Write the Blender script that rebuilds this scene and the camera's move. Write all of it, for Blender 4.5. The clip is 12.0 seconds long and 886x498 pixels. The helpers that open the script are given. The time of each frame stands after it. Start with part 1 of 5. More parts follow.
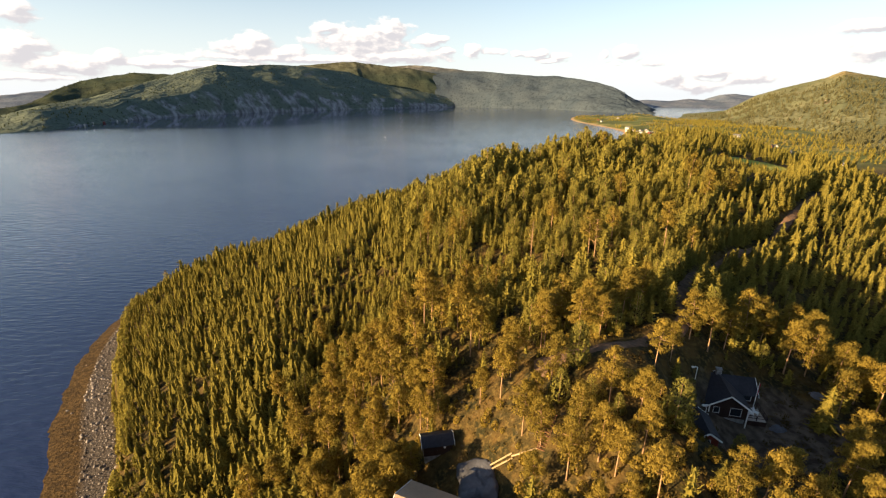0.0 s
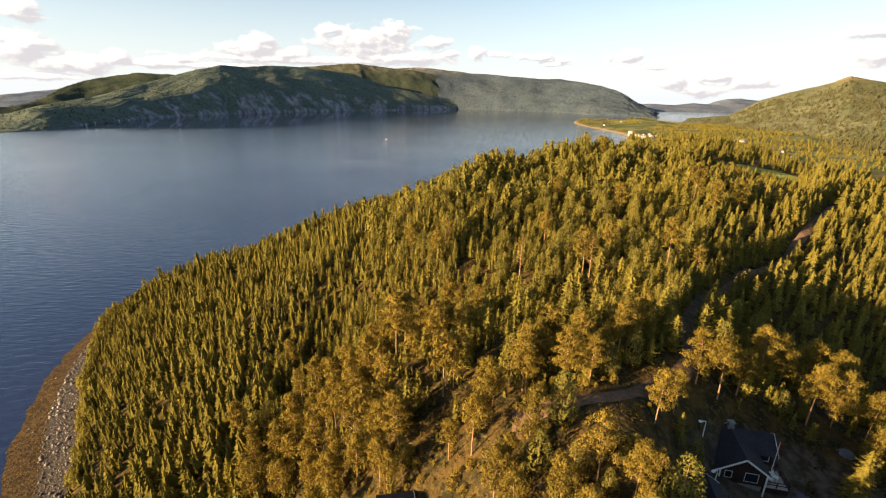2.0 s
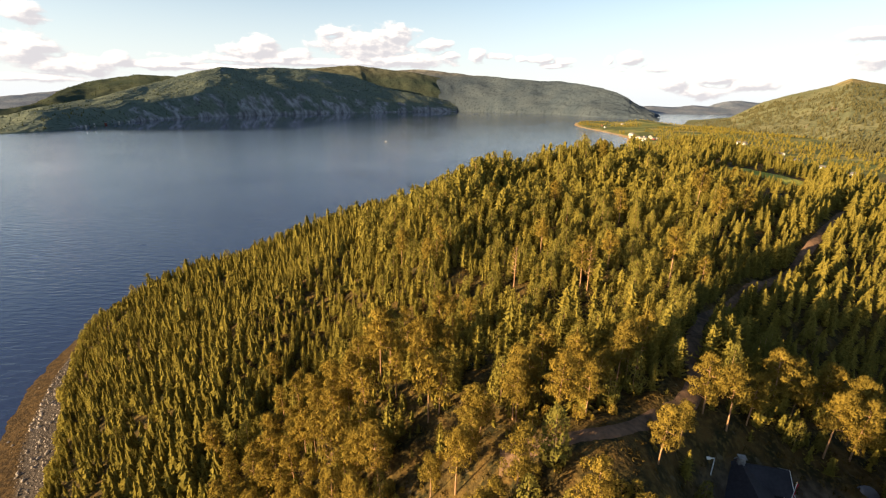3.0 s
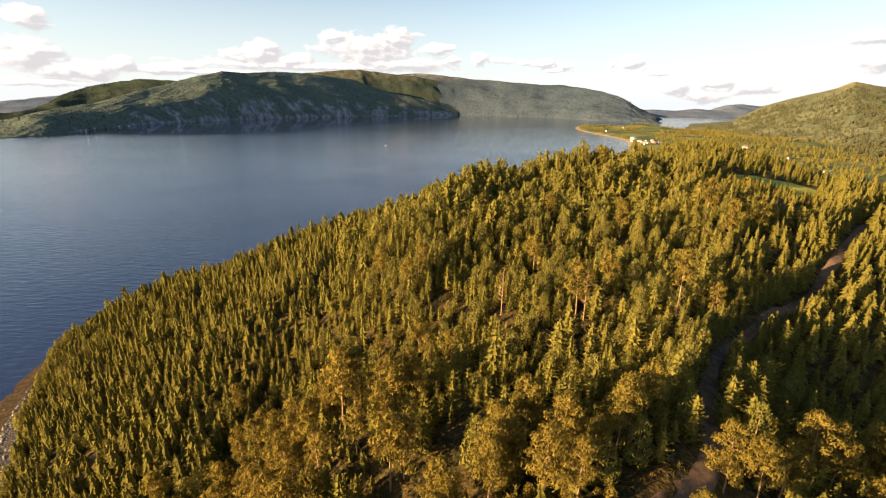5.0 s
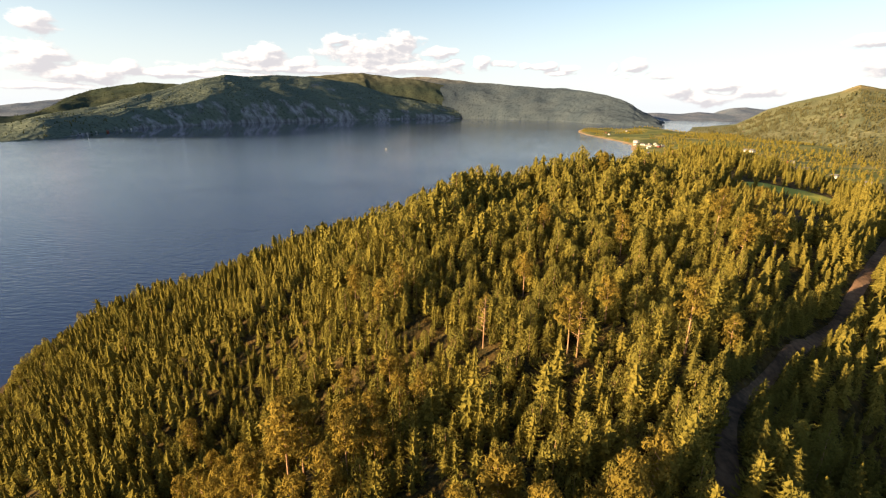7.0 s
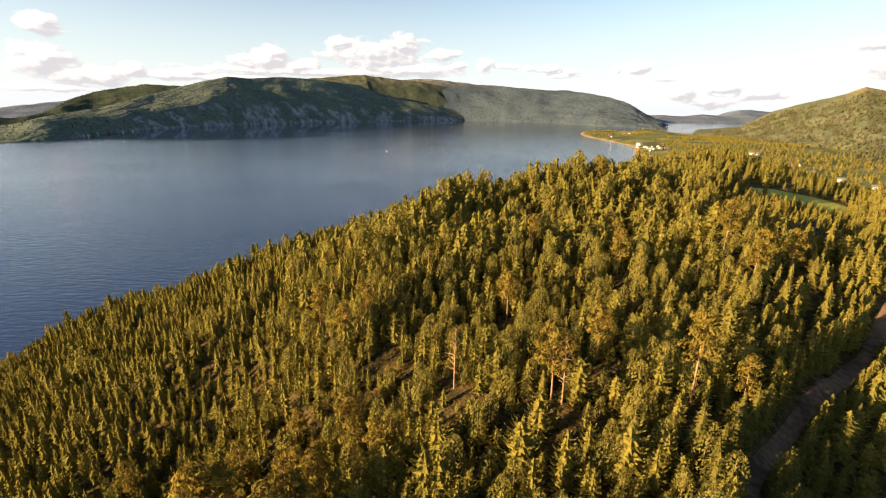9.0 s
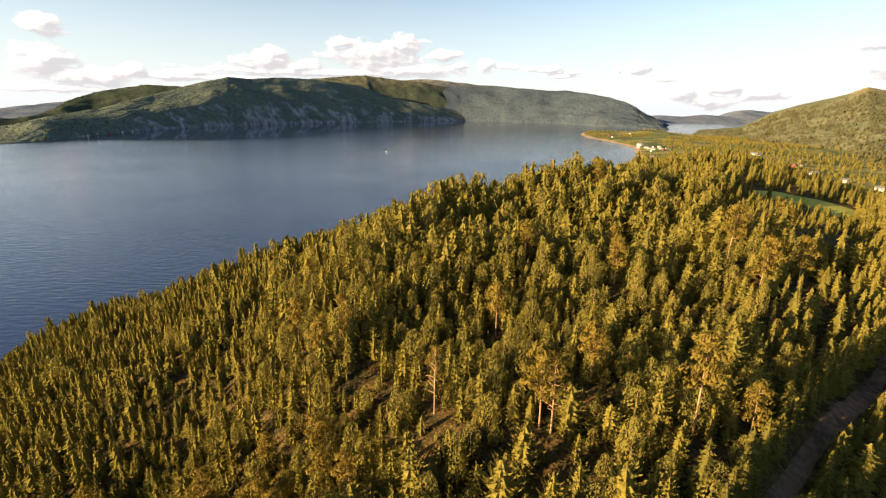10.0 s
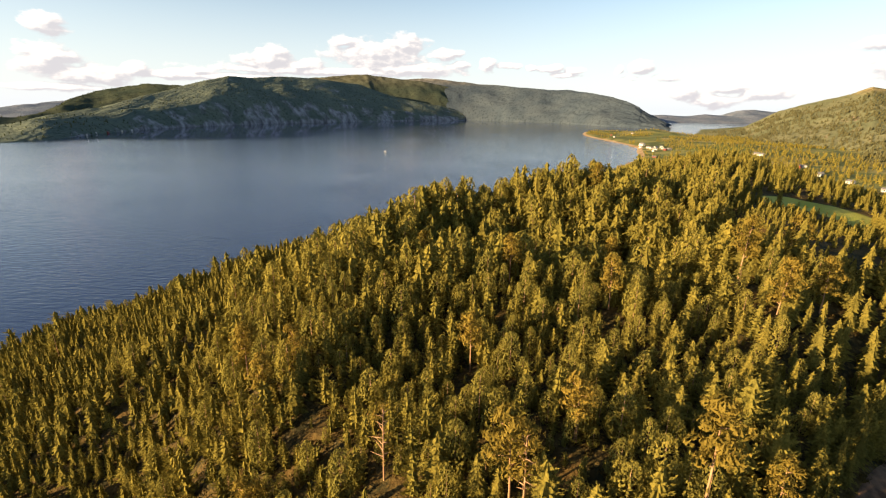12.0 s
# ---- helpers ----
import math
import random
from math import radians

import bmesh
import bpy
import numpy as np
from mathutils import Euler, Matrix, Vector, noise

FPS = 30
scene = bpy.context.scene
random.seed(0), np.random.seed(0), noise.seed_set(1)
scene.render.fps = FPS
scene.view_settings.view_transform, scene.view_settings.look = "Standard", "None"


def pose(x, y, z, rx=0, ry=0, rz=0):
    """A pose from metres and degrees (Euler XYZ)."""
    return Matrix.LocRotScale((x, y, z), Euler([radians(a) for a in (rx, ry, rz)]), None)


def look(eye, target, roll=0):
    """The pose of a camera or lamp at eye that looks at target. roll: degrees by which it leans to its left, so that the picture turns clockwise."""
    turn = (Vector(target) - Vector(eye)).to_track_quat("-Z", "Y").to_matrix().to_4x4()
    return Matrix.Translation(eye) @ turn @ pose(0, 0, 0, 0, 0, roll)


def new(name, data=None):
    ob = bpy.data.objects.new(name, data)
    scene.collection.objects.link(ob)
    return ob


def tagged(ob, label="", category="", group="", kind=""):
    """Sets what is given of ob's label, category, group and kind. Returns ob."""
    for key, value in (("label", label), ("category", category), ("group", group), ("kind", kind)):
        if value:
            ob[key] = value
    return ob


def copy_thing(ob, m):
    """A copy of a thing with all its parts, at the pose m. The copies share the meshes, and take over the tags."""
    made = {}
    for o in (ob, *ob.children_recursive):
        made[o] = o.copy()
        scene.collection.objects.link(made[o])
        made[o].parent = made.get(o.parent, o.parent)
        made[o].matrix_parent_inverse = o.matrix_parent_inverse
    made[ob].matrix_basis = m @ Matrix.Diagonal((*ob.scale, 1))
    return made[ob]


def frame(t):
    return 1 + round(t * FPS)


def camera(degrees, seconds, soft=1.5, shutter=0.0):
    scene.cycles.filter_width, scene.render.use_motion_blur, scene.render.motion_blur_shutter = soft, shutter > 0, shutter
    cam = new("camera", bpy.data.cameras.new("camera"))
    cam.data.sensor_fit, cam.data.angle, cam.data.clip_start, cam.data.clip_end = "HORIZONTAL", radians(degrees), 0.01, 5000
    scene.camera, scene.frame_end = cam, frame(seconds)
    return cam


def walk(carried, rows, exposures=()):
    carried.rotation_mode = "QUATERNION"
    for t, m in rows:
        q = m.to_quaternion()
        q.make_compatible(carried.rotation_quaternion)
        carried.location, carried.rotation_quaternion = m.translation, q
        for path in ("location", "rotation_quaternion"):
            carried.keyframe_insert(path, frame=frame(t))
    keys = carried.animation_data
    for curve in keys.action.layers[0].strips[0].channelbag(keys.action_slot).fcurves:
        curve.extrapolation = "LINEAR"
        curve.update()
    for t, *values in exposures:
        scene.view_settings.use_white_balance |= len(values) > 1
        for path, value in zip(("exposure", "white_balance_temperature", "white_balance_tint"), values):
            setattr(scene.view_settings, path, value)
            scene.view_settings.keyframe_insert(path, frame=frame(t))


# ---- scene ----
# Camera: one lens, level flight over a wooded headland. World: water at z = 0, metres.
cam = camera(90.0, 12.0, soft=1.2)
PATH = [
    (0, (-0.07, 0.08, 106.50), (-0.04, 94.47, 73.46), 0.07),
    (0.5, (1.26, 2.60, 106.42), (1.09, 96.99, 73.42), 0.21),
    (1, (2.49, 5.15, 106.39), (2.18, 99.59, 73.48), 0.34),
    (1.5, (3.65, 7.75, 106.38), (3.24, 102.23, 73.62), 0.44),
    (2, (4.74, 10.37, 106.40), (4.27, 104.91, 73.80), 0.52),
    (2.5, (5.80, 13.01, 106.43), (5.27, 107.61, 74.01), 0.56),
    (3, (6.83, 15.67, 106.47), (6.24, 110.33, 74.24), 0.57),
    (5, (10.95, 26.36, 106.59), (9.97, 121.27, 75.10), 0.49),
    (5.5, (12.02, 29.03, 106.59), (10.90, 123.99, 75.28), 0.47),
    (6, (13.12, 31.69, 106.58), (11.85, 126.70, 75.43), 0.47),
    (6.5, (14.25, 34.34, 106.56), (12.82, 129.40, 75.56), 0.47),
    (7, (15.41, 36.98, 106.53), (13.82, 132.09, 75.67), 0.48),
    (9, (20.32, 47.48, 106.29), (18.15, 142.70, 75.84), 0.53),
    (9.5, (21.58, 50.09, 106.23), (19.30, 145.33, 75.83), 0.53),
    (10, (22.83, 52.71, 106.19), (20.47, 147.96, 75.81), 0.51),
    (10.5, (24.07, 55.34, 106.15), (21.63, 150.58, 75.78), 0.49),
    (11, (25.28, 57.97, 106.15), (22.76, 153.21, 75.75), 0.47),
    (11.5, (26.44, 60.63, 106.18), (23.84, 155.84, 75.73), 0.49),
    (12, (27.54, 63.30, 106.25), (24.83, 158.49, 75.73), 0.58),
]
walk(cam, [(t, look(eye, target, roll)) for t, eye, target, roll in PATH])

# ---- world and sun ----
SUN_FROM = Vector((-0.90, -0.43, 0.215)).normalized()
SKY_STRENGTH = 0.06
SKY_LOW, CLOUD_LIT, CLOUD_SHADE = (4.75, 4.95, 5.2, 1), (6.1, 5.55, 5.1, 1), (3.45, 3.3, 3.4, 1)


# Clouds low over the mountains: bearing and height in degrees, half width, half height.
CLOUDS = [
    (-38.3, 2.7, 3.5, 0.9), (-41.3, 3.8, 2.3, 1.4), (-34.9, 3.4, 1.1, 0.7), (-21.8, 4.9, 2.8, 1.2), (-18.4, 4.4, 2.8, 0.7), (-9.5, 5.8, 4.9, 1.6),
    (-6.2, 6.9, 2.3, 1.0), (-13.5, 7.0, 2.0, 0.5), (-14.8, 3.8, 13.1, 0.5), (-1.6, 5.9, 2.2, 0.58), (0.5, 4.8, 1.0, 0.43), (3.4, 4.9, 0.9, 0.58),
    (6.1, 4.7, 1.5, 0.43), (8.5, 4.5, 0.6, 0.29), (11.0, 4.4, 1.4, 0.43), (13.5, 4.1, 1.1, 0.58), (12.8, 3.7, 1.7, 0.29), (18.5, 4.2, 0.6, 0.43),
    (20.4, 4.3, 1.3, 0.72), (23.6, 3.3, 1.4, 0.43), (19.7, 3.3, 0.9, 0.29), (25.2, 1.6, 1.1, 0.72), (28.0, 0.9, 2.0, 0.72), (29.2, 2.1, 1.6, 0.58),
    (32.8, 1.5, 2.0, 0.58), (41.0, 5.7, 1.7, 0.58), (41.6, 3.7, 1.8, 0.87), (-5.6, 4.2, 6.0, 0.7), (-29.1, 3.5, 2.4, 0.3), (-28.2, 3.0, 7.2, 0.5),
    (-41.0, 6.9, 1.5, 0.8), (-41.5, 1.5, 3.6, 0.4),
]


def make_world():
    w = bpy.data.worlds.new("evening_sky")
    scene.world = w
    w.use_nodes = True
    nt = w.node_tree
    nt.nodes.clear()

    def link(a, b):
        nt.links.new(a, b)

    def math_node(op, a, b=0.0, c=0.0):
        n = nt.nodes.new("ShaderNodeMath")
        n.operation = op
        for i, v in enumerate((a, b, c)):
            if isinstance(v, (int, float)):
                n.inputs[i].default_value = v
            else:
                link(v, n.inputs[i])
        return n.outputs[0]

    def vec_node(op, a, b=None, c=None, scale=None):
        n = nt.nodes.new("ShaderNodeVectorMath")
        n.operation = op
        for i, v in enumerate((a, b, c)):
            if isinstance(v, tuple):
                n.inputs[i].default_value = v
            elif v is not None:
                link(v, n.inputs[i])
        if scale is not None:
            n.inputs["Scale"].default_value = scale
        return n.outputs["Value"] if op == 'LENGTH' else n.outputs[0]

    out = nt.nodes.new("ShaderNodeOutputWorld")
    bg = nt.nodes.new("ShaderNodeBackground")
    sky = nt.nodes.new("ShaderNodeTexSky")
    sky.sky_type = 'NISHITA'
    sky.sun_disc = False
    sky.sun_elevation = math.asin(SUN_FROM.z)
    sky.sun_rotation = math.atan2(SUN_FROM.x, SUN_FROM.y)
    sky.air_density, sky.dust_density, sky.ozone_density = 1.0, 1.0, 1.6
    bg.inputs[1].default_value = SKY_STRENGTH
    tc = nt.nodes.new("ShaderNodeTexCoord")
    sep = nt.nodes.new("ShaderNodeSeparateXYZ")
    link(tc.outputs["Generated"], sep.inputs[0])
    bearing = math_node('DEGREES', math_node('ARCTAN2', sep.outputs[0], sep.outputs[1]))
    height = math_node('DEGREES', math_node('ARCSINE', sep.outputs[2]))
    place = nt.nodes.new("ShaderNodeCombineXYZ")
    link(bearing, place.inputs[0])
    link(height, place.inputs[1])
    # the clouds' bodies: soft ovals whose edges billow
    def cloud_body(spot):
        stretched = vec_node('MULTIPLY', spot, (0.42, 0.80, 1.0))
        n1 = nt.nodes.new("ShaderNodeTexNoise")
        n1.inputs["Scale"].default_value, n1.inputs["Detail"].default_value, n1.inputs["Roughness"].default_value = 0.95, 7, 0.55
        link(stretched, n1.inputs["Vector"])
        far_off = None
        for az, el, wd, ht in CLOUDS:
            local = vec_node('MULTIPLY_ADD', spot, (1 / wd, 1 / ht, 0.0), (-az / wd, -el / ht, 0.0))
            d = vec_node('LENGTH', local)
            far_off = d if far_off is None else math_node('MINIMUM', far_off, d)
        return math_node('ADD', math_node('SUBTRACT', 1.0, far_off), math_node('MULTIPLY', math_node('SUBTRACT', n1.outputs[0], 0.43), 2.6))

    body = cloud_body(place.outputs[0])
    sunward = cloud_body(vec_node('ADD', place.outputs[0], (-0.45, 0.40, 0.0)))
    cover = nt.nodes.new("ShaderNodeMapRange")
    cover.interpolation_type = 'SMOOTHSTEP'
    cover.inputs["From Min"].default_value, cover.inputs["From Max"].default_value = -0.15, 0.35
    cover.inputs["To Max"].default_value = 0.95
    link(body, cover.inputs[0])
    thick = nt.nodes.new("ShaderNodeMapRange")
    thick.interpolation_type = 'SMOOTHSTEP'
    thick.inputs["From Min"].default_value, thick.inputs["From Max"].default_value = -0.35, 0.55
    link(math_node('SUBTRACT', body, sunward), thick.inputs[0])
    tone = nt.nodes.new("ShaderNodeMix")
    tone.data_type = 'RGBA'
    tone.inputs[6].default_value, tone.inputs[7].default_value = CLOUD_SHADE, CLOUD_LIT
    link(thick.outputs[0], tone.inputs[0])
    # the air whitens towards the horizon
    low = nt.nodes.new("ShaderNodeMapRange")
    low.inputs["From Min"].default_value, low.inputs["From Max"].default_value = 15.0, 0.5
    low.inputs["To Max"].default_value = 0.82
    link(height, low.inputs[0])
    pale = nt.nodes.new("ShaderNodeMix")
    pale.data_type = 'RGBA'
    pale.inputs[7].default_value = SKY_LOW
    link(low.outputs[0], pale.inputs[0])
    link(sky.outputs[0], pale.inputs[6])
    both = nt.nodes.new("ShaderNodeMix")
    both.data_type = 'RGBA'
    link(cover.outputs[0], both.inputs[0])
    link(pale.outputs[2], both.inputs[6])
    link(tone.outputs[2], both.inputs[7])
    link(both.outputs[2], bg.inputs[0])
    link(bg.outputs[0], out.inputs[0])


make_world()
sun_data = bpy.data.lights.new("sun", 'SUN')
sun_data.energy, sun_data.angle, sun_data.color = 5.0, radians(0.5), (1.0, 0.72, 0.39)
sun = new("sun", sun_data)
sun.matrix_world = look(SUN_FROM * 800, (0, 0, 0))
scene.view_settings.exposure = 1.88

# ---- helpers for meshes and materials ----
def mat(name, base, rough=0.9, grain=8.0, spread=0.35, second=None, bump=0.0, bump_scale=20.0, spec=0.2, metal=0.0, coord="Object"):
    """A surface with variation at two scales between two colours, and fine relief."""
    m = bpy.data.materials.new(name)
    m.use_nodes = True
    nt = m.node_tree
    b = nt.nodes["Principled BSDF"]
    b.inputs["Roughness"].default_value = rough
    b.inputs["Specular IOR Level"].default_value = spec
    b.inputs["Metallic"].default_value = metal
    tc = nt.nodes.new("ShaderNodeTexCoord")
    n1, n2 = nt.nodes.new("ShaderNodeTexNoise"), nt.nodes.new("ShaderNodeTexNoise")
    n1.inputs["Scale"].default_value, n1.inputs["Detail"].default_value = grain, 6
    n2.inputs["Scale"].default_value, n2.inputs["Detail"].default_value = grain / 7, 3
    for n in (n1, n2):
        nt.links.new(tc.outputs[coord], n.inputs["Vector"])
    mx = nt.nodes.new("ShaderNodeMath")
    mx.operation = 'ADD'
    nt.links.new(n1.outputs[0], mx.inputs[0])
    nt.links.new(n2.outputs[0], mx.inputs[1])
    ramp = nt.nodes.new("ShaderNodeValToRGB")
    second = second or tuple(c * (1 - spread) for c in base)
    ramp.color_ramp.elements[0].position, ramp.color_ramp.elements[0].color = 0.38, (*second, 1)
    ramp.color_ramp.elements[1].position, ramp.color_ramp.elements[1].color = 0.62, (*base, 1)
    half = nt.nodes.new("ShaderNodeMath")
    half.operation = 'MULTIPLY'
    half.inputs[1].default_value = 0.5
    nt.links.new(mx.outputs[0], half.inputs[0])
    nt.links.new(half.outputs[0], ramp.inputs[0])
    nt.links.new(ramp.outputs[0], b.inputs["Base Color"])
    if bump:
        n3, bp = nt.nodes.new("ShaderNodeTexNoise"), nt.nodes.new("ShaderNodeBump")
        n3.inputs["Scale"].default_value, n3.inputs["Detail"].default_value = bump_scale, 5
        nt.links.new(tc.outputs[coord], n3.inputs["Vector"])
        nt.links.new(n3.outputs[0], bp.inputs["Height"])
        bp.inputs["Strength"].default_value = 1.0
        bp.inputs["Distance"].default_value = bump
        nt.links.new(bp.outputs[0], b.inputs["Normal"])
    return m


def mesh_np(name, verts, faces, mats, mat_index=None, smooth=False, attrs=(), normals=None):
    """A mesh from arrays of corners and of triangles or quads."""
    me = bpy.data.meshes.new(name)
    verts, faces = np.asarray(verts, np.float32), np.asarray(faces, np.int32)
    k = faces.shape[1]
    me.vertices.add(len(verts))
    me.vertices.foreach_set("co", verts.ravel())
    me.loops.add(faces.size)
    me.loops.foreach_set("vertex_index", faces.ravel())
    me.polygons.add(len(faces))
    me.polygons.foreach_set("loop_start", np.arange(0, faces.size, k, dtype=np.int32))
    for m in mats:
        me.materials.append(m)
    if mat_index is not None:
        me.polygons.foreach_set("material_index", np.asarray(mat_index, np.int32))
    me.polygons.foreach_set("use_smooth", np.full(len(faces), smooth))
    for key, values in attrs:
        a = me.attributes.new(key, 'FLOAT', 'POINT')
        a.data.foreach_set("value", np.asarray(values, np.float32))
    me.update(calc_edges=True)
    if normals is not None:
        a = me.attributes.new("custom_normal", 'FLOAT_VECTOR', 'POINT')
        a.data.foreach_set("vector", np.asarray(normals, np.float32).ravel())
    return me


def hash2(ix, iy, seed):
    h = (ix.astype(np.int64) * 374761393 + iy.astype(np.int64) * 668265263 + seed * 974634777) & 0x7FFFFFFF
    h = ((h ^ (h >> 13)) * 1274126177) & 0x7FFFFFFF
    return ((h ^ (h >> 16)) & 0xFFFF) / 65535.0


def noise2(x, y, seed=0):
    ix, iy = np.floor(x), np.floor(y)
    fx, fy = x - ix, y - iy
    ix, iy = ix.astype(np.int64), iy.astype(np.int64)
    ux, uy = fx * fx * (3 - 2 * fx), fy * fy * (3 - 2 * fy)
    a, b = hash2(ix, iy, seed), hash2(ix + 1, iy, seed)
    c, d = hash2(ix, iy + 1, seed), hash2(ix + 1, iy + 1, seed)
    return (a + (b - a) * ux) * (1 - uy) + (c + (d - c) * ux) * uy - 0.5


def fbm(x, y, octaves=4, seed=0):
    s, amp = 0.0, 1.0
    for o in range(octaves):
        s = s + amp * noise2(x * 2 ** o, y * 2 ** o, seed + o)
        amp *= 0.5
    return s


def sample_line(points, u):
    """Points along a polyline at parameters u in 0..1, smoothed a little."""
    p = np.array(points, float)
    s = np.linspace(0, 1, len(p))
    q = np.stack([np.interp(u, s, p[:, k]) for k in range(p.shape[1])], 1)
    return q


def dist_line(x, y, points):
    """Distance to a polyline, and the third coordinate (height) at the nearest place."""
    best = np.full(np.shape(x), 1e9)
    val = np.zeros(np.shape(x))
    for a, b in zip(points[:-1], points[1:]):
        dx, dy = b[0] - a[0], b[1] - a[1]
        t = np.clip(((x - a[0]) * dx + (y - a[1]) * dy) / (dx * dx + dy * dy), 0, 1)
        d = np.hypot(x - a[0] - t * dx, y - a[1] - t * dy)
        near = d < best
        best = np.where(near, d, best)
        if len(a) > 2:
            val = np.where(near, a[2] + t * (b[2] - a[2]), val)
    return best, val


def inside(x, y, points):
    r = np.zeros(np.shape(x), bool)
    for (xa, ya), (xb, yb) in zip(points, points[1:] + points[:1]):
        if ya == yb:
            continue
        cross = ((ya > y) != (yb > y)) & (x < (xb - xa) * (y - ya) / (yb - ya) + xa)
        r ^= cross
    return r


# ---- the lie of the land ----
COAST = [(-60, -400), (-78, -60), (-88, 20), (-98, 66), (-115, 96), (-134, 120), (-146, 142), (-158, 168), (-164, 193), (-162, 212), (-148, 238), (-128, 264), (-96, 304),
         (-46, 380), (40, 500), (120, 650), (310, 900), (440, 1090), (488, 1245), (553, 1410), (543, 1700), (545, 2010), (634, 2270),
         (720, 2400), (900, 2385), (985, 2250), (1010, 2080), (1130, 2060), (1500, 2300), (2300, 3200), (4500, 3600)]


def rounded(points, rounds):
    """A polyline with its corners cut off."""
    for _ in range(rounds):
        cut = [points[0]]
        for a, b in zip(points[:-1], points[1:]):
            cut += [tuple(0.75 * p + 0.25 * q for p, q in zip(a, b)), tuple(0.25 * p + 0.75 * q for p, q in zip(a, b))]
        points = cut + [points[-1]]
    return points


COAST = rounded(COAST, 2)
LAND = COAST + [(4900, -400)]
RIDGE = [(16, -60, 52), (20, 20, 66), (28, 52, 73), (42, 76, 73), (49, 95, 72), (72, 122, 77), (98, 147, 79), (104, 188, 80), (152, 305, 77),
         (235, 409, 68), (330, 520, 42), (450, 700, 18), (600, 900, 8), (900, 1100, 8)]
ROAD = [(13, 54), (16, 53.6), (20, 52.6), (23.5, 52.4), (27.4, 55.1), (31.5, 57.6), (36.9, 61.1), (40, 65.6), (41.2, 69.3), (43.4, 73.3), (47, 79), (50, 83),
        (54.6, 87), (63.5, 94.5), (73.5, 101.5), (84.3, 109.5), (97, 120), (130, 149)]
SPUR = [(56, 125, 77), (35, 140, 76), (8, 150, 75.5), (13, 170, 76), (32, 192, 77.5), (76, 195, 80), (150, 305, 77)]
HOLLOWS = [(49, 49, -5.8, 11), (90, 72, -14, 19), (135, 100, -8, 24), (-22, 114, -5, 9), (-45, 145, -4, 8), (-28, 103, -3, 7), (27, 97, 7.5, 11), (14, 73, 5, 8), (22, 50, 5, 9), (4, 120, 5, 13),
           (70, 190, 4, 26), (-3, 84, 5, 9), (64, 79, -4.5, 8), (84, 112, -4, 9), (74, 134, 5, 9), (-127, 186, 3, 14), (-5, 177, -5, 12), (895, 2110, 17, 60), (800, 1300, 10, 120), (720, 1650, 5, 90), (36, 47, -5.5, 6), (-1, 47, 3.5, 9),
           (20.8, 98.7, 4.0, 9), (33, 94, -4.1, 9), (48.7, 92.6, -2.3, 9), (55, 93, 0.6, 9), (40.3, 101, 4.7, 9), (5.8, 116.8, 1.9, 9), (-4.4, 122.2, -1.0, 9),
           (2.8, 112, 2.1, 9), (2.7, 62.8, -1.9, 9), (-3.6, 69.4, 5.6, 9), (-0.9, 78, 3.1, 9), (-36.3, 142, 3.6, 9), (-47.5, 129, 2.4, 9), (14.2, 49.4, 4.2, 9),
           (51, 86, 0.7, 9), (190, 350, 5, 26), (4, 45, -3.6, 6), (40, 66, 0.9, 9), (23, 49.6, -2.0, 9)]


def beach_width(y):
    return np.interp(y, [60, 120, 165, 200, 225, 255, 700, 1100], [19, 18, 15, 12, 7, 3.5, 4, 16])


def land_height(x, y):
    dc, _ = dist_line(x, y, COAST)
    land = inside(x, y, LAND)
    dr, zr = dist_line(x, y, RIDGE)
    s = dc / (dc + dr + 1e-6)
    west = zr * s ** 0.95
    ds, zs = dist_line(x, y, SPUR)
    west = np.maximum(west, zs * (dc / (dc + ds + 1e-6)) ** 0.85)
    east_side = np.zeros(np.shape(x), bool)
    for a, b in zip(RIDGE[:-1], RIDGE[1:]):
        sel = (y >= a[1]) & (y < b[1])
        xr = a[0] + (y - a[1]) / (b[1] - a[1]) * (b[0] - a[0])
        east_side |= sel & (x > xr)
    low = 8 + 4 * fbm(x / 300, y / 300, 3, 11)
    east = low + (zr - low) / (1 + (dr / np.interp(y, [120, 200, 265, 330, 420], [120, 150, 160, 110, 60])) ** 2)
    blend = np.clip(dc / 60, 0, 1)
    h = np.where(east_side, np.minimum(east, east * blend + west * (1 - blend)), west)
    far = np.clip((y - 620) / 300, 0, 1)
    flat = np.minimum(2.0 + 0.02 * dc, 7.0) + 2.0 * fbm(x / 120, y / 120, 3, 5)
    h = h * (1 - far) + flat * far
    for hx, hy, hz, hr in HOLLOWS:
        h = h + hz * np.exp(-((x - hx) ** 2 + (y - hy) ** 2) / (2 * hr * hr))
    rough = np.clip(dc / 40, 0, 1) * (1 - far)
    h = h + rough * (2.6 * fbm(x / 45, y / 45, 3, 2) + 1.3 * fbm(x / 9, y / 9, 3, 3))
    bw = beach_width(y)
    beach = 2.4 * dc / bw - 0.25 + 0.35 * fbm(x / 6, y / 6, 2, 9)
    h = np.where(dc < bw * 1.3, np.minimum(h, beach), h)
    return np.where(land, np.maximum(h, -0.4), np.maximum(-0.25 * dc - 0.3, -14.0))


def axis(near_a, near_b, step, far_a, far_b, growth):
    mid = np.arange(near_a, near_b + 0.01, step)
    up, s = [near_b], step
    while up[-1] < far_b:
        s = min(s * growth, 60.0)
        up.append(up[-1] + s)
    down, s = [near_a], step
    while down[-1] > far_a:
        s = min(s * growth, 60.0)
        down.append(down[-1] - s)
    return np.concatenate([down[:0:-1], mid, up[1:]])


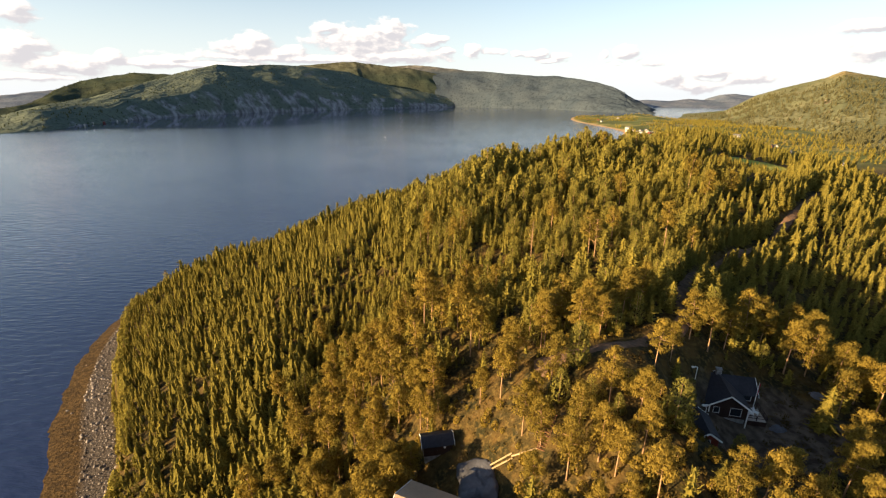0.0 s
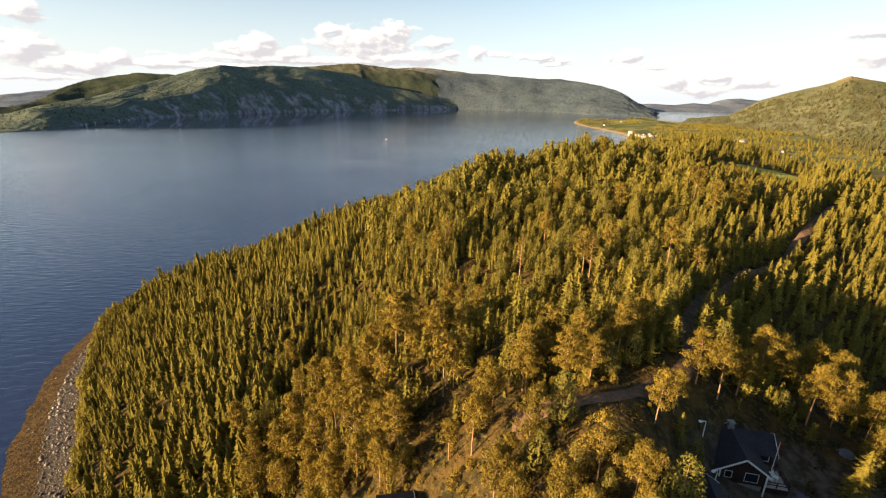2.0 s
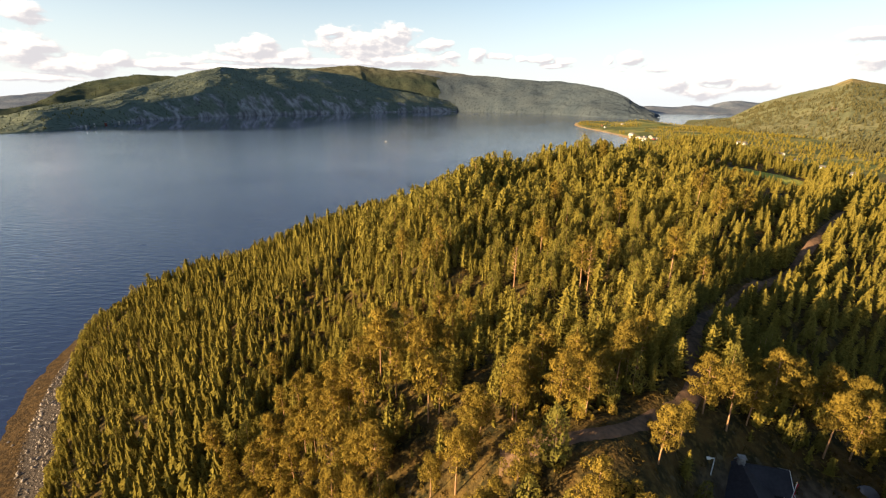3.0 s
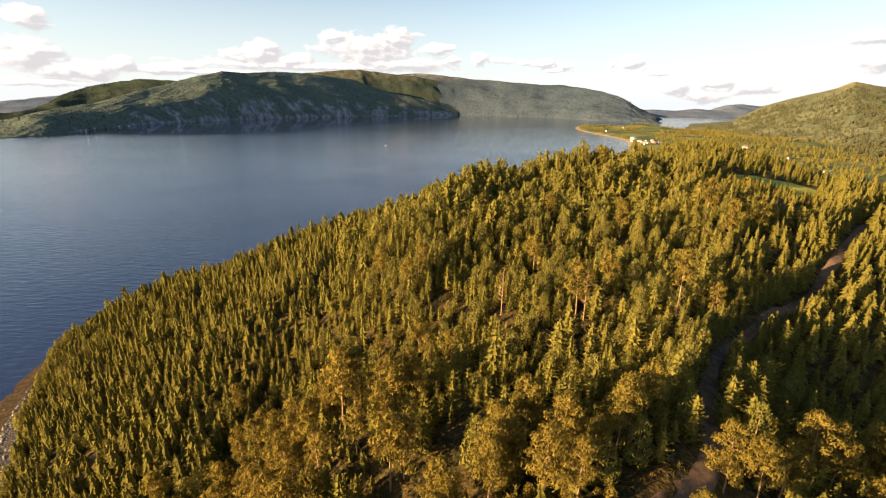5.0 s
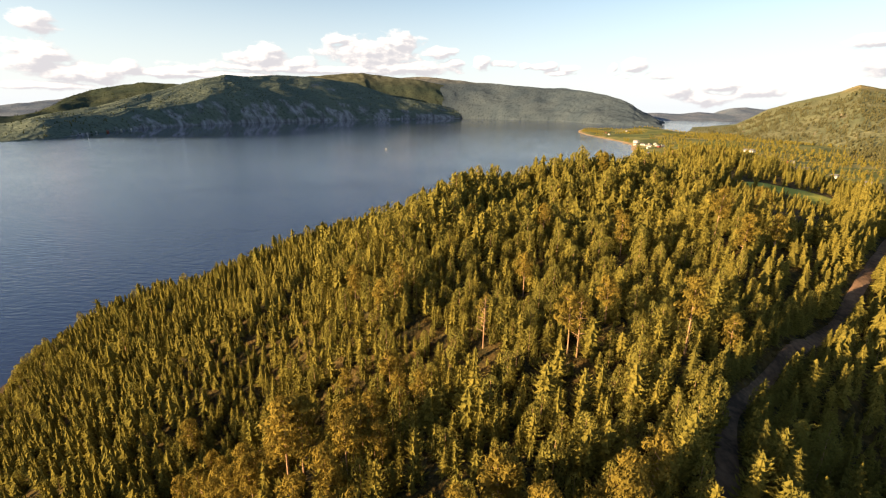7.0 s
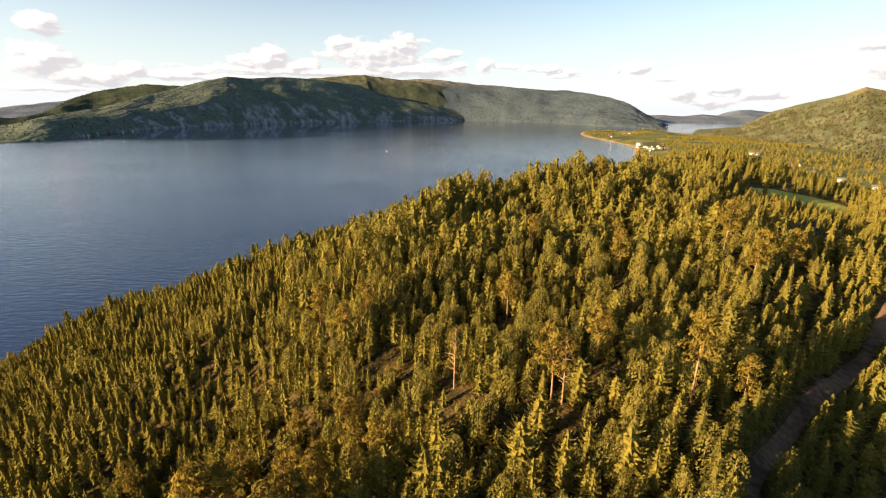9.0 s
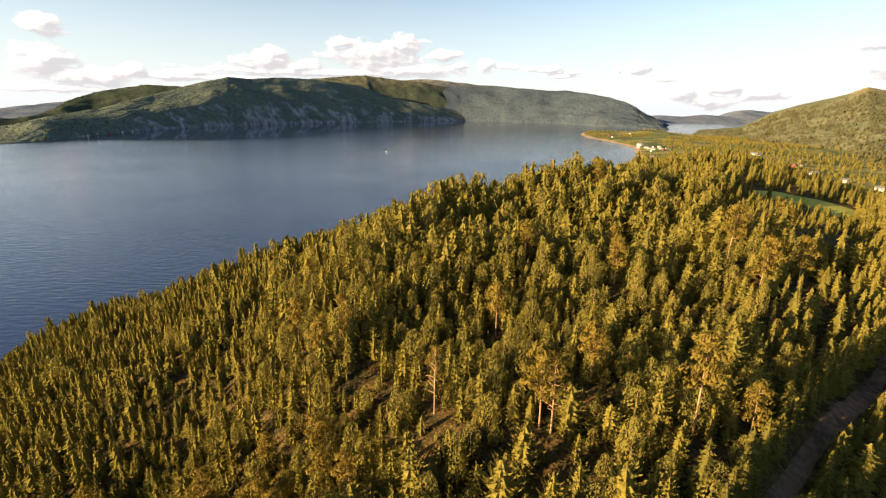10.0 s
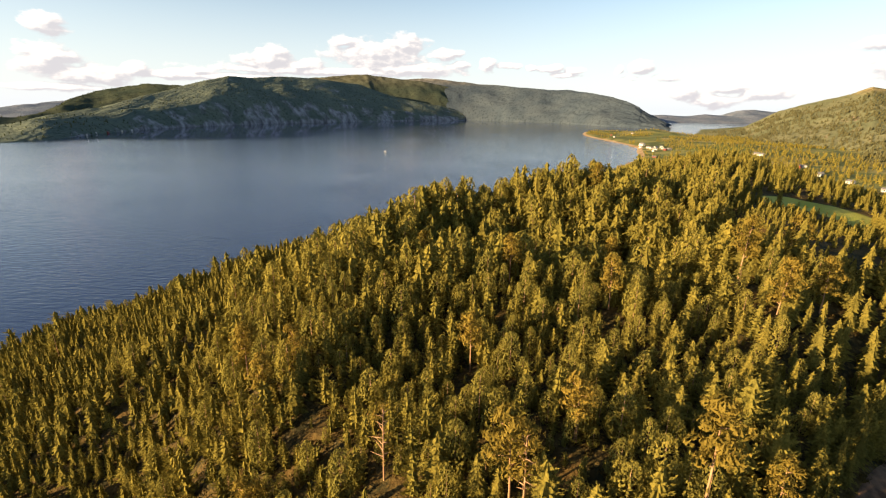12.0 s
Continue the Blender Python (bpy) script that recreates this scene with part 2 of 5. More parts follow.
GX = axis(-165, 170, 2.2, -4900, 4900, 1.08)
GY = axis(20, 215, 2.2, -900, 4900, 1.08)


def node(nt, kind, **values):
    n = nt.nodes.new(kind)
    for key, value in values.items():
        n.inputs[key.replace("_", " ")].default_value = value
    return n


def mix_rgb(nt, fac, a, b):
    m = nt.nodes.new("ShaderNodeMix")
    m.data_type = 'RGBA'
    for socket, v in ((0, fac), (6, a), (7, b)):
        if hasattr(v, "is_linked"):
            nt.links.new(v, m.inputs[socket])
        elif isinstance(v, tuple):
            m.inputs[socket].default_value = (*v, 1)
        else:
            m.inputs[socket].default_value = v
    return m.outputs[2]


def noise_fac(nt, scale, lo, hi, detail=5, coord=None):
    """Noise at a place in the world, stretched between lo and hi to 0..1."""
    geo = nt.nodes.new("ShaderNodeNewGeometry")
    n = node(nt, "ShaderNodeTexNoise", Scale=scale, Detail=detail)
    nt.links.new(coord or geo.outputs["Position"], n.inputs["Vector"])
    r = node(nt, "ShaderNodeMapRange", From_Min=lo, From_Max=hi)
    nt.links.new(n.outputs[0], r.inputs[0])
    return r.outputs[0]


def attr_fac(nt, name, lo, hi):
    a = nt.nodes.new("ShaderNodeAttribute")
    a.attribute_name = name
    r = node(nt, "ShaderNodeMapRange", From_Min=lo, From_Max=hi)
    nt.links.new(a.outputs["Fac"], r.inputs[0])
    return r.outputs[0]


def ground_material():
    m = bpy.data.materials.new("ground_cover")
    m.use_nodes = True
    nt = m.node_tree
    b = nt.nodes["Principled BSDF"]
    b.inputs["Roughness"].default_value, b.inputs["Specular IOR Level"].default_value = 0.95, 0.1
    heath = mix_rgb(nt, noise_fac(nt, 0.35, 0.40, 0.62), (0.024, 0.021, 0.008), (0.082, 0.050, 0.015))
    heath = mix_rgb(nt, noise_fac(nt, 1.7, 0.5, 0.66), heath, (0.098, 0.066, 0.020))
    heath = mix_rgb(nt, noise_fac(nt, 0.9, 0.64, 0.72), heath, (0.090, 0.070, 0.038))
    wrack = mix_rgb(nt, noise_fac(nt, 0.8, 0.4, 0.6), (0.034, 0.021, 0.009), (0.082, 0.050, 0.019))
    stones = mix_rgb(nt, noise_fac(nt, 2.2, 0.35, 0.65), (0.028, 0.022, 0.018), (0.105, 0.086, 0.072))
    shore = mix_rgb(nt, attr_fac(nt, "shore", 0.52, 0.66), wrack, stones)
    geo = nt.nodes.new("ShaderNodeNewGeometry")
    vor = node(nt, "ShaderNodeTexVoronoi", Scale=0.0075)
    nt.links.new(geo.outputs["Position"], vor.inputs["Vector"])
    sep = nt.nodes.new("ShaderNodeSeparateColor")
    nt.links.new(vor.outputs["Color"], sep.inputs[0])
    field = mix_rgb(nt, sep.outputs[0], (0.135, 0.150, 0.038), (0.290, 0.235, 0.080))
    field = mix_rgb(nt, noise_fac(nt, 0.012, 0.48, 0.56), field, (0.085, 0.095, 0.030))
    col = mix_rgb(nt, attr_fac(nt, "far", 0.2, 0.8), heath, field)
    col = mix_rgb(nt, attr_fac(nt, "yard", 0.3, 0.7), col, mix_rgb(nt, noise_fac(nt, 0.7, 0.4, 0.6), (0.055, 0.038, 0.026), (0.125, 0.092, 0.064)))
    col = mix_rgb(nt, attr_fac(nt, "meadow", 0.4, 0.6), col, mix_rgb(nt, noise_fac(nt, 0.08, 0.4, 0.6), (0.300, 0.305, 0.050), (0.380, 0.350, 0.065)))
    shore = mix_rgb(nt, attr_fac(nt, "far", 0.2, 0.8), shore, mix_rgb(nt, noise_fac(nt, 0.05, 0.4, 0.6), (0.30, 0.19, 0.09), (0.42, 0.30, 0.17)))
    col = mix_rgb(nt, attr_fac(nt, "shore", 1.0, 1.12), shore, col)
    nt.links.new(col, b.inputs["Base Color"])
    n3, bp = node(nt, "ShaderNodeTexNoise", Scale=1.6, Detail=6), node(nt, "ShaderNodeBump", Strength=1.0, Distance=0.35)
    nt.links.new(geo.outputs["Position"], n3.inputs["Vector"])
    nt.links.new(n3.outputs[0], bp.inputs["Height"])
    nt.links.new(bp.outputs[0], b.inputs["Normal"])
    return m


ground_mat = ground_material()


def grid_faces(nx, ny):
    i = np.arange(nx * ny).reshape(ny, nx)
    return np.stack([i[:-1, :-1], i[:-1, 1:], i[1:, 1:], i[1:, :-1]], -1).reshape(-1, 4)


gx, gy = np.meshgrid(GX, GY)
gz = land_height(gx, gy)
shore_at = np.where(inside(gx, gy, LAND), dist_line(gx, gy, COAST)[0] / beach_width(gy), 0.0)
meadow_at = np.exp(-(((gx - 144) / 19) ** 2 + ((gy - 206) / 16) ** 2) ** 2)
yard_at = np.exp(-(((gx - 45) / 13) ** 2 + ((gy - 49) / 8) ** 2) ** 2)
ground = new("ground", mesh_np("ground", np.stack([gx, gy, gz], -1).reshape(-1, 3), grid_faces(len(GX), len(GY)), [ground_mat], smooth=True,
                               attrs=[("shore", np.minimum(shore_at, 3).ravel()), ("far", np.clip((gy - 560) / 160, 0, 1).ravel()), ("meadow", meadow_at.ravel()), ("yard", yard_at.ravel())]))
tagged(ground, "brown heath and moss forest floor sloping to the fjord", "ground", kind="structure")


def ground_z(x, y):
    """Heights of the ground sheet, between its grid lines."""
    i = np.clip(np.searchsorted(GX, x) - 1, 0, len(GX) - 2)
    j = np.clip(np.searchsorted(GY, y) - 1, 0, len(GY) - 2)
    u, v = (x - GX[i]) / (GX[i + 1] - GX[i]), (y - GY[j]) / (GY[j + 1] - GY[j])
    return (gz[j, i] * (1 - u) + gz[j, i + 1] * u) * (1 - v) + (gz[j + 1, i] * (1 - u) + gz[j + 1, i + 1] * u) * v


# ---- water ----
def water_material():
    m = bpy.data.materials.new("fjord_water")
    m.use_nodes = True
    nt = m.node_tree
    b = nt.nodes["Principled BSDF"]
    b.inputs["Base Color"].default_value = (0.020, 0.032, 0.084, 1)
    b.inputs["Roughness"].default_value = 0.12
    b.inputs["IOR"].default_value = 1.33
    geo = nt.nodes.new("ShaderNodeNewGeometry")
    mp = nt.nodes.new("ShaderNodeMapping")
    mp.inputs["Rotation"].default_value = (0, 0, radians(25))
    mp.inputs["Scale"].default_value = (0.10, 0.34, 1)
    nt.links.new(geo.outputs["Position"], mp.inputs["Vector"])
    n = nt.nodes.new("ShaderNodeTexNoise")
    n.inputs["Scale"].default_value, n.inputs["Detail"].default_value = 1.0, 4
    nt.links.new(mp.outputs[0], n.inputs["Vector"])
    n2 = nt.nodes.new("ShaderNodeTexNoise")
    n2.inputs["Scale"].default_value, n2.inputs["Detail"].default_value = 0.006, 4
    nt.links.new(geo.outputs["Position"], n2.inputs["Vector"])
    ramp = node(nt, "ShaderNodeMapRange", From_Min=0.35, From_Max=0.68, To_Min=0.42, To_Max=0.72)
    nt.links.new(n2.outputs[0], ramp.inputs[0])
    calm = attr_fac(nt, "lee", 0.0, 1.0)
    still = nt.nodes.new("ShaderNodeMath")
    still.operation = 'MULTIPLY'
    nt.links.new(ramp.outputs[0], still.inputs[0])
    nt.links.new(calm, still.inputs[1])
    gloss = node(nt, "ShaderNodeMapRange", From_Min=0.0, From_Max=1.0, To_Min=0.03, To_Max=0.14)
    nt.links.new(calm, gloss.inputs[0])
    fret = attr_fac(nt, "breeze", 0.0, 1.0)
    rough, swell = nt.nodes.new("ShaderNodeMath"), nt.nodes.new("ShaderNodeMath")
    rough.operation, swell.operation = 'MULTIPLY_ADD', 'MULTIPLY_ADD'
    rough.inputs[1].default_value, swell.inputs[1].default_value, swell.inputs[2].default_value = -0.10, -0.40, 1.0
    nt.links.new(fret, rough.inputs[0])
    nt.links.new(gloss.outputs[0], rough.inputs[2])
    nt.links.new(fret, swell.inputs[0])
    nt.links.new(rough.outputs[0], b.inputs["Roughness"])
    wave = nt.nodes.new("ShaderNodeMath")
    wave.operation = 'MULTIPLY'
    nt.links.new(still.outputs[0], wave.inputs[0])
    nt.links.new(swell.outputs[0], wave.inputs[1])
    bp = nt.nodes.new("ShaderNodeBump")
    bp.inputs["Distance"].default_value = 0.9
    nt.links.new(wave.outputs[0], bp.inputs["Strength"])
    nt.links.new(n.outputs[0], bp.inputs["Height"])
    nt.links.new(bp.outputs[0], b.inputs["Normal"])
    return m


# the water lies still in the lee of the far cliffs; towards the head of the fjord it is clean and lightly rippled
FAR_SHORE = [(-1340, 2070), (-1310, 2310), (-1230, 2530), (-1060, 2850), (-940, 3040), (-680, 3350), (-360, 3600), (120, 3750)]
wx, wy = np.meshgrid(np.linspace(-4950, 4950, 130), np.linspace(-900, 4950, 96))
lee = np.clip((dist_line(wx, wy, FAR_SHORE)[0] + 260 * fbm(wx / 600, wy / 250, 3, 91) - 640) / 260, 0, 1)
breeze = lee * np.clip((wy - 450) / 700, 0, 1) * np.clip((wx + 900) / 800, 0, 1)
water = new("water", mesh_np("water", np.stack([wx, wy, wx * 0], -1).reshape(-1, 3), grid_faces(130, 96), [water_material()], attrs=[("lee", lee.ravel()), ("breeze", breeze.ravel())]))
tagged(water, "dark blue rippled fjord water between wooded shores", "water", kind="structure")
# ---- mountains across the fjord and beyond the plain ----
SLOPES = {}


def mountain(name, label, feet, crests, material, nu, nv, cliff, rough, seed, back=500.0, taper=0.0):
    """A range between a foot line and a crest line, falling away behind. cliff: how steep its foot is."""
    u = np.linspace(0, 1, nu)
    f, c = sample_line(feet, u), sample_line(crests, u)
    v = np.concatenate([np.linspace(0, 1, nv), np.linspace(1.1, 2, nv // 3)])
    U, V = np.meshgrid(u, v)
    k = np.clip(V, 0, 1)
    px = f[:, 0][None] * (1 - k) + c[:, 0][None] * k
    py = f[:, 1][None] * (1 - k) + c[:, 1][None] * k
    wx_, wy_ = c[:, 0] - f[:, 0], c[:, 1] - f[:, 1]
    ln = np.hypot(wx_, wy_) + 1e-6
    b = np.clip(V - 1, 0, 1)
    px, py = px + b * back * (wx_ / ln)[None], py + b * back * (wy_ / ln)[None]
    prof = (1 - cliff) * k ** 0.85 + cliff * np.clip(k / 0.22, 0, 1) ** 0.8 * 0.42 + cliff * 0.58 * k ** 1.1
    z = c[:, 2][None] * prof * (1 - 0.6 * b ** 1.5)
    swell = np.sin(np.pi * np.clip(k, 0, 1)) * 0.8 + 0.12
    z = z + swell * rough * fbm(px / 260, py / 260, 3, seed) + np.where(k > 0, 1, 0) * rough * 0.22 * fbm(U * nu / 14, V * nv / 9, 4, seed + 9)
    px = px + swell * rough * 0.9 * fbm(px / 170, py / 170, 4, seed + 3)
    if taper:
        ends = np.clip(U / taper, 0, 1)
        z = z * ends * ends * (3 - 2 * ends) - 2.0 * (1 - ends)
    z = np.where(V == 0, -3.0, z)
    SLOPES[name] = (px, py, z, V)
    me = mesh_np(name, np.stack([px, py, z], -1).reshape(-1, 3), grid_faces(nu, len(v)), [material], smooth=True)
    return tagged(new(name, me), label, "mountain", kind="structure")


def mountain_material(name, wood_a, wood_b, rock, steep_lo, steep_hi, high=None, heath=(0.12, 0.10, 0.045), relief=5.0):
    """Woods where the slope is gentle, rock where it is steep, heath above the tree line."""
    m = bpy.data.materials.new(name)
    m.use_nodes = True
    nt = m.node_tree
    b = nt.nodes["Principled BSDF"]
    b.inputs["Roughness"].default_value, b.inputs["Specular IOR Level"].default_value = 1.0, 0.0
    geo = nt.nodes.new("ShaderNodeNewGeometry")
    col = mix_rgb(nt, noise_fac(nt, 0.006, 0.38, 0.62), wood_a, wood_b)
    col = mix_rgb(nt, noise_fac(nt, 0.06, 0.5, 0.75), col, tuple(c * 0.55 for c in wood_a))
    sep = nt.nodes.new("ShaderNodeSeparateXYZ")
    if high:
        nt.links.new(geo.outputs["Position"], sep.inputs[0])
        hi = node(nt, "ShaderNodeMapRange", From_Min=high[0], From_Max=high[1])
        nt.links.new(sep.outputs[2], hi.inputs[0])
        col = mix_rgb(nt, hi.outputs[0], col, mix_rgb(nt, noise_fac(nt, 0.02, 0.42, 0.6), heath, tuple(c * 1.9 for c in heath)))
    sep2 = nt.nodes.new("ShaderNodeSeparateXYZ")
    nt.links.new(geo.outputs["Normal"], sep2.inputs[0])
    jag = node(nt, "ShaderNodeMath")
    jag.operation = 'MULTIPLY_ADD'
    nt.links.new(noise_fac(nt, 0.011, 0.35, 0.65), jag.inputs[0])
    jag.inputs[1].default_value = 0.45
    nt.links.new(sep2.outputs[2], jag.inputs[2])
    st = node(nt, "ShaderNodeMapRange", From_Min=steep_hi, From_Max=steep_lo)
    nt.links.new(jag.outputs[0], st.inputs[0])
    streak = nt.nodes.new("ShaderNodeMapping")
    streak.inputs["Scale"].default_value = (0.040, 0.040, 0.010)
    nt.links.new(geo.outputs["Position"], streak.inputs["Vector"])
    rocks = mix_rgb(nt, noise_fac(nt, 1.0, 0.35, 0.65, 6, streak.outputs[0]), tuple(c * 0.35 for c in rock), rock)
    nt.links.new(mix_rgb(nt, st.outputs[0], col, rocks), b.inputs["Base Color"])
    n3, bp = node(nt, "ShaderNodeTexNoise", Scale=0.07, Detail=6), node(nt, "ShaderNodeBump", Strength=1.0, Distance=relief)
    nt.links.new(geo.outputs["Position"], n3.inputs["Vector"])
    nt.links.new(n3.outputs[0], bp.inputs["Height"])
    nt.links.new(bp.outputs[0], b.inputs["Normal"])
    return m


# Wood and rock are lightened here to carry the haze in their colour.
hazed_cliff = mountain_material("hazed_cliff_and_wood", (0.086, 0.106, 0.088), (0.112, 0.130, 0.100), (0.27, 0.265, 0.275), 0.72, 0.92)
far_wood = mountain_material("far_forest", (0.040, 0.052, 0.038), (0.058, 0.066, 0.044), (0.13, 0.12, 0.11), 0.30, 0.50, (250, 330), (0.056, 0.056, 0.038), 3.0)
# Darkened and blued: this mountain's shade and haze sit in its base colour.
shade_wood = mountain_material("shade_and_haze_mountain", (0.040, 0.054, 0.070), (0.052, 0.066, 0.080), (0.12, 0.125, 0.13), 0.2, 0.35, (285, 350), (0.09, 0.085, 0.075), 2.0)
# The blue-grey is distance haze put into the ridges' own colour.
hazed_fell = mountain_material("haze_blue_fell", (0.110, 0.135, 0.175), (0.150, 0.165, 0.200), (0.20, 0.19, 0.19), 0.5, 0.7)
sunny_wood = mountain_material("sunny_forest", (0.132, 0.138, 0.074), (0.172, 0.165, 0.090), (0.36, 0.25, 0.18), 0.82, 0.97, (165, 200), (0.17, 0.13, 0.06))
M1_FEET = [(-1080, 820), (-1220, 1130), (-1220, 1280), (-1200, 1390), (-1280, 1680), (-1340, 2070), (-1310, 2310), (-1230, 2530),
           (-1160, 2670), (-1060, 2850), (-940, 3040), (-680, 3350), (-530, 3470), (-360, 3640), (-130, 3830), (90, 3985)]
M1_CREST = [(-1790, 1320, 6), (-1730, 1590, 6), (-1660, 1730, 24), (-1610, 1860, 57), (-1650, 2190, 91), (-1660, 2620, 168), (-1580, 2880, 231), (-1470, 3110, 287),
            (-1380, 3260, 281), (-1240, 3450, 307), (-1080, 3600, 304), (-760, 3850, 272), (-580, 3900, 209), (-380, 3950, 153), (-120, 4030, 116), (90, 4090, 60)]
M3_FEET = rounded([(-710, 4050), (-420, 4060), (-210, 4050), (-59, 4030), (127, 3990), (353, 3880), (488, 3720), (678, 3560),
                   (840, 3390), (920, 3050), (990, 2920), (1060, 2770), (1100, 2710), (1140, 2640), (1190, 2600)], 2)
M3_CREST = rounded([(-770, 4500, 329), (-450, 4500, 354), (-230, 4490, 360), (-60, 4450, 341), (137, 4400, 316), (372, 4290, 292), (524, 4130, 272), (735, 3990, 248),
                    (930, 3840, 239), (1020, 3470, 211), (1100, 3320, 181), (1170, 3100, 134), (1210, 3010, 82), (1240, 2890, 54), (1260, 2750, 15)], 2)
M2_FEET = [(-1300, 3600), (-1000, 3650), (-600, 3880), (-200, 3980), (60, 4060), (250, 4060)]
M2_CREST = [(-1590, 3900, 285), (-1250, 4170, 340), (-970, 4250, 364), (-785, 4250, 371), (-632, 4270, 354), (-392, 4300, 334), (-160, 4340, 298), (60, 4370, 255), (250, 4360, 190)]
M1B_FEET = [(-2300, 1500), (-1900, 1900), (-1800, 2300), (-1600, 2500), (-1400, 2700)]
M1B_CREST = [(-2370, 2300, 15), (-2230, 2400, 25), (-2160, 2500, 66), (-2260, 2800, 144), (-2290, 3000, 183), (-2180, 3100, 217), (-2030, 3100, 231), (-1820, 3100, 228), (-1600, 3100, 214)]
M0_FEET = [(-4700, 3300), (-3000, 3300)]
M0_CREST = [(-4770, 4000, 30), (-4490, 4200, 45), (-4070, 4300, 55), (-3830, 4300, 109), (-3580, 4300, 134), (-3280, 4300, 120), (-3030, 4300, 86)]
M4_FEET = [(1500, 4000), (3700, 4000)]
M4_CREST = [(1690, 4500, 46), (1970, 4500, 54), (2180, 4500, 46), (2370, 4500, 65), (2570, 4500, 52), (2670, 4500, 100), (2810, 4500, 111), (2960, 4500, 95), (3310, 4500, 96), (3710, 4500, 66)]
MR_FEET = [(960, 1960), (990, 1900), (1000, 1780), (1000, 1650), (990, 1530), (1000, 1480), (1010, 1400), (1010, 1300),
           (1010, 1220), (1000, 1150), (1000, 1100), (1000, 1050), (1060, 950), (1090, 800)]
MR_CREST = [(1060, 2160, 6), (1160, 2220, 6), (1280, 2280, 12), (1380, 2280, 26), (1470, 2280, 73), (1510, 2260, 102), (1580, 2230, 130), (1670, 2200, 155),
            (1730, 2150, 177), (1770, 2100, 204), (1800, 2030, 189), (1820, 1950, 171), (1940, 1770, 142), (1990, 1500, 154)]
MR2_FEET = [(900, 1150), (760, 860), (740, 730), (760, 540)]
MR2_CREST = [(980, 1250, 4), (1060, 1230, 12), (1100, 1200, 18), (1160, 1200, 32), (1220, 1100, 78), (1340, 1000, 115)]
mountain("mountain_1", "steep dark wooded mountain with grey cliffs over the fjord", M1_FEET, M1_CREST, hazed_cliff, 460, 80, 0.62, 30, 21)
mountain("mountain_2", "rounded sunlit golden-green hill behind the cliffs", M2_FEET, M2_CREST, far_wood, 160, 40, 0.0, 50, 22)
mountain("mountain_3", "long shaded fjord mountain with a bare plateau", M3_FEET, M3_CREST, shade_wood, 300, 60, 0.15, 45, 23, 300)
mountain("mountain_4", "hazy distant low ridge at the fjord's end", M4_FEET, M4_CREST, hazed_fell, 120, 30, 0.2, 30, 24, 300)
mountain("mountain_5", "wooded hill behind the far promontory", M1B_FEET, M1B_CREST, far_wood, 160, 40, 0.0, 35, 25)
mountain("mountain_6", "pale distant ridge beyond the fjord", M0_FEET, M0_CREST, hazed_fell, 80, 24, 0.0, 30, 26, 300)
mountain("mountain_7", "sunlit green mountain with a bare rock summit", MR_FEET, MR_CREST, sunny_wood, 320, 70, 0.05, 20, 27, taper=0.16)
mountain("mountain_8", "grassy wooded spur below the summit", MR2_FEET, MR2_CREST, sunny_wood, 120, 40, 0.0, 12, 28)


# ---- trees ----
bark_mat = mat("pine_bark", (0.40, 0.235, 0.125), 0.9, 6.0, 0.5)
rng = np.random.default_rng(7)


def foliage_material(name, light, dark, glow=0.30):
    m = bpy.data.materials.new(name)
    m.use_nodes = True
    nt = m.node_tree
    nt.nodes.clear()
    out = nt.nodes.new("ShaderNodeOutputMaterial")
    dif, tr, mix = nt.nodes.new("ShaderNodeBsdfDiffuse"), nt.nodes.new("ShaderNodeBsdfTranslucent"), nt.nodes.new("ShaderNodeMixShader")
    mix.inputs[0].default_value = glow
    at_ = nt.nodes.new("ShaderNodeAttribute")
    at_.attribute_name = "tint"
    info = nt.nodes.new("ShaderNodeObjectInfo")
    isl = nt.nodes.new("ShaderNodeNewGeometry")
    add, add2 = nt.nodes.new("ShaderNodeMath"), nt.nodes.new("ShaderNodeMath")
    add.operation, add2.operation = 'ADD', 'MULTIPLY_ADD'
    nt.links.new(at_.outputs["Fac"], add.inputs[0])
    nt.links.new(info.outputs["Random"], add.inputs[1])
    nt.links.new(isl.outputs["Random Per Island"], add2.inputs[0])
    add2.inputs[1].default_value = 0.12
    nt.links.new(add.outputs[0], add2.inputs[2])
    ramp = nt.nodes.new("ShaderNodeMapRange")
    ramp.inputs["From Max"].default_value = 2.0
    nt.links.new(add2.outputs[0], ramp.inputs[0])
    col = nt.nodes.new("ShaderNodeMix")
    col.data_type = 'RGBA'
    col.inputs[6].default_value, col.inputs[7].default_value = (*dark, 1), (*light, 1)
    nt.links.new(ramp.outputs[0], col.inputs[0])
    # colour noise within a bough: tufts lighter, the gaps between them darker
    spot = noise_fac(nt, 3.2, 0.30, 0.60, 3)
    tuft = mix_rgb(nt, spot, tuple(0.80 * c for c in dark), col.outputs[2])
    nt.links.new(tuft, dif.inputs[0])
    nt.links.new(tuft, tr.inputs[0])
    lump = node(nt, "ShaderNodeTexNoise", Scale=2.6, Detail=3)
    nt.links.new(isl.outputs["Position"], lump.inputs["Vector"])
    bend = node(nt, "ShaderNodeBump", Strength=0.8, Distance=0.35)
    nt.links.new(lump.outputs[0], bend.inputs["Height"])
    nt.links.new(bend.outputs[0], dif.inputs["Normal"])
    nt.links.new(dif.outputs[0], mix.inputs[1])
    nt.links.new(tr.outputs[0], mix.inputs[2])
    nt.links.new(mix.outputs[0], out.inputs[0])
    return m


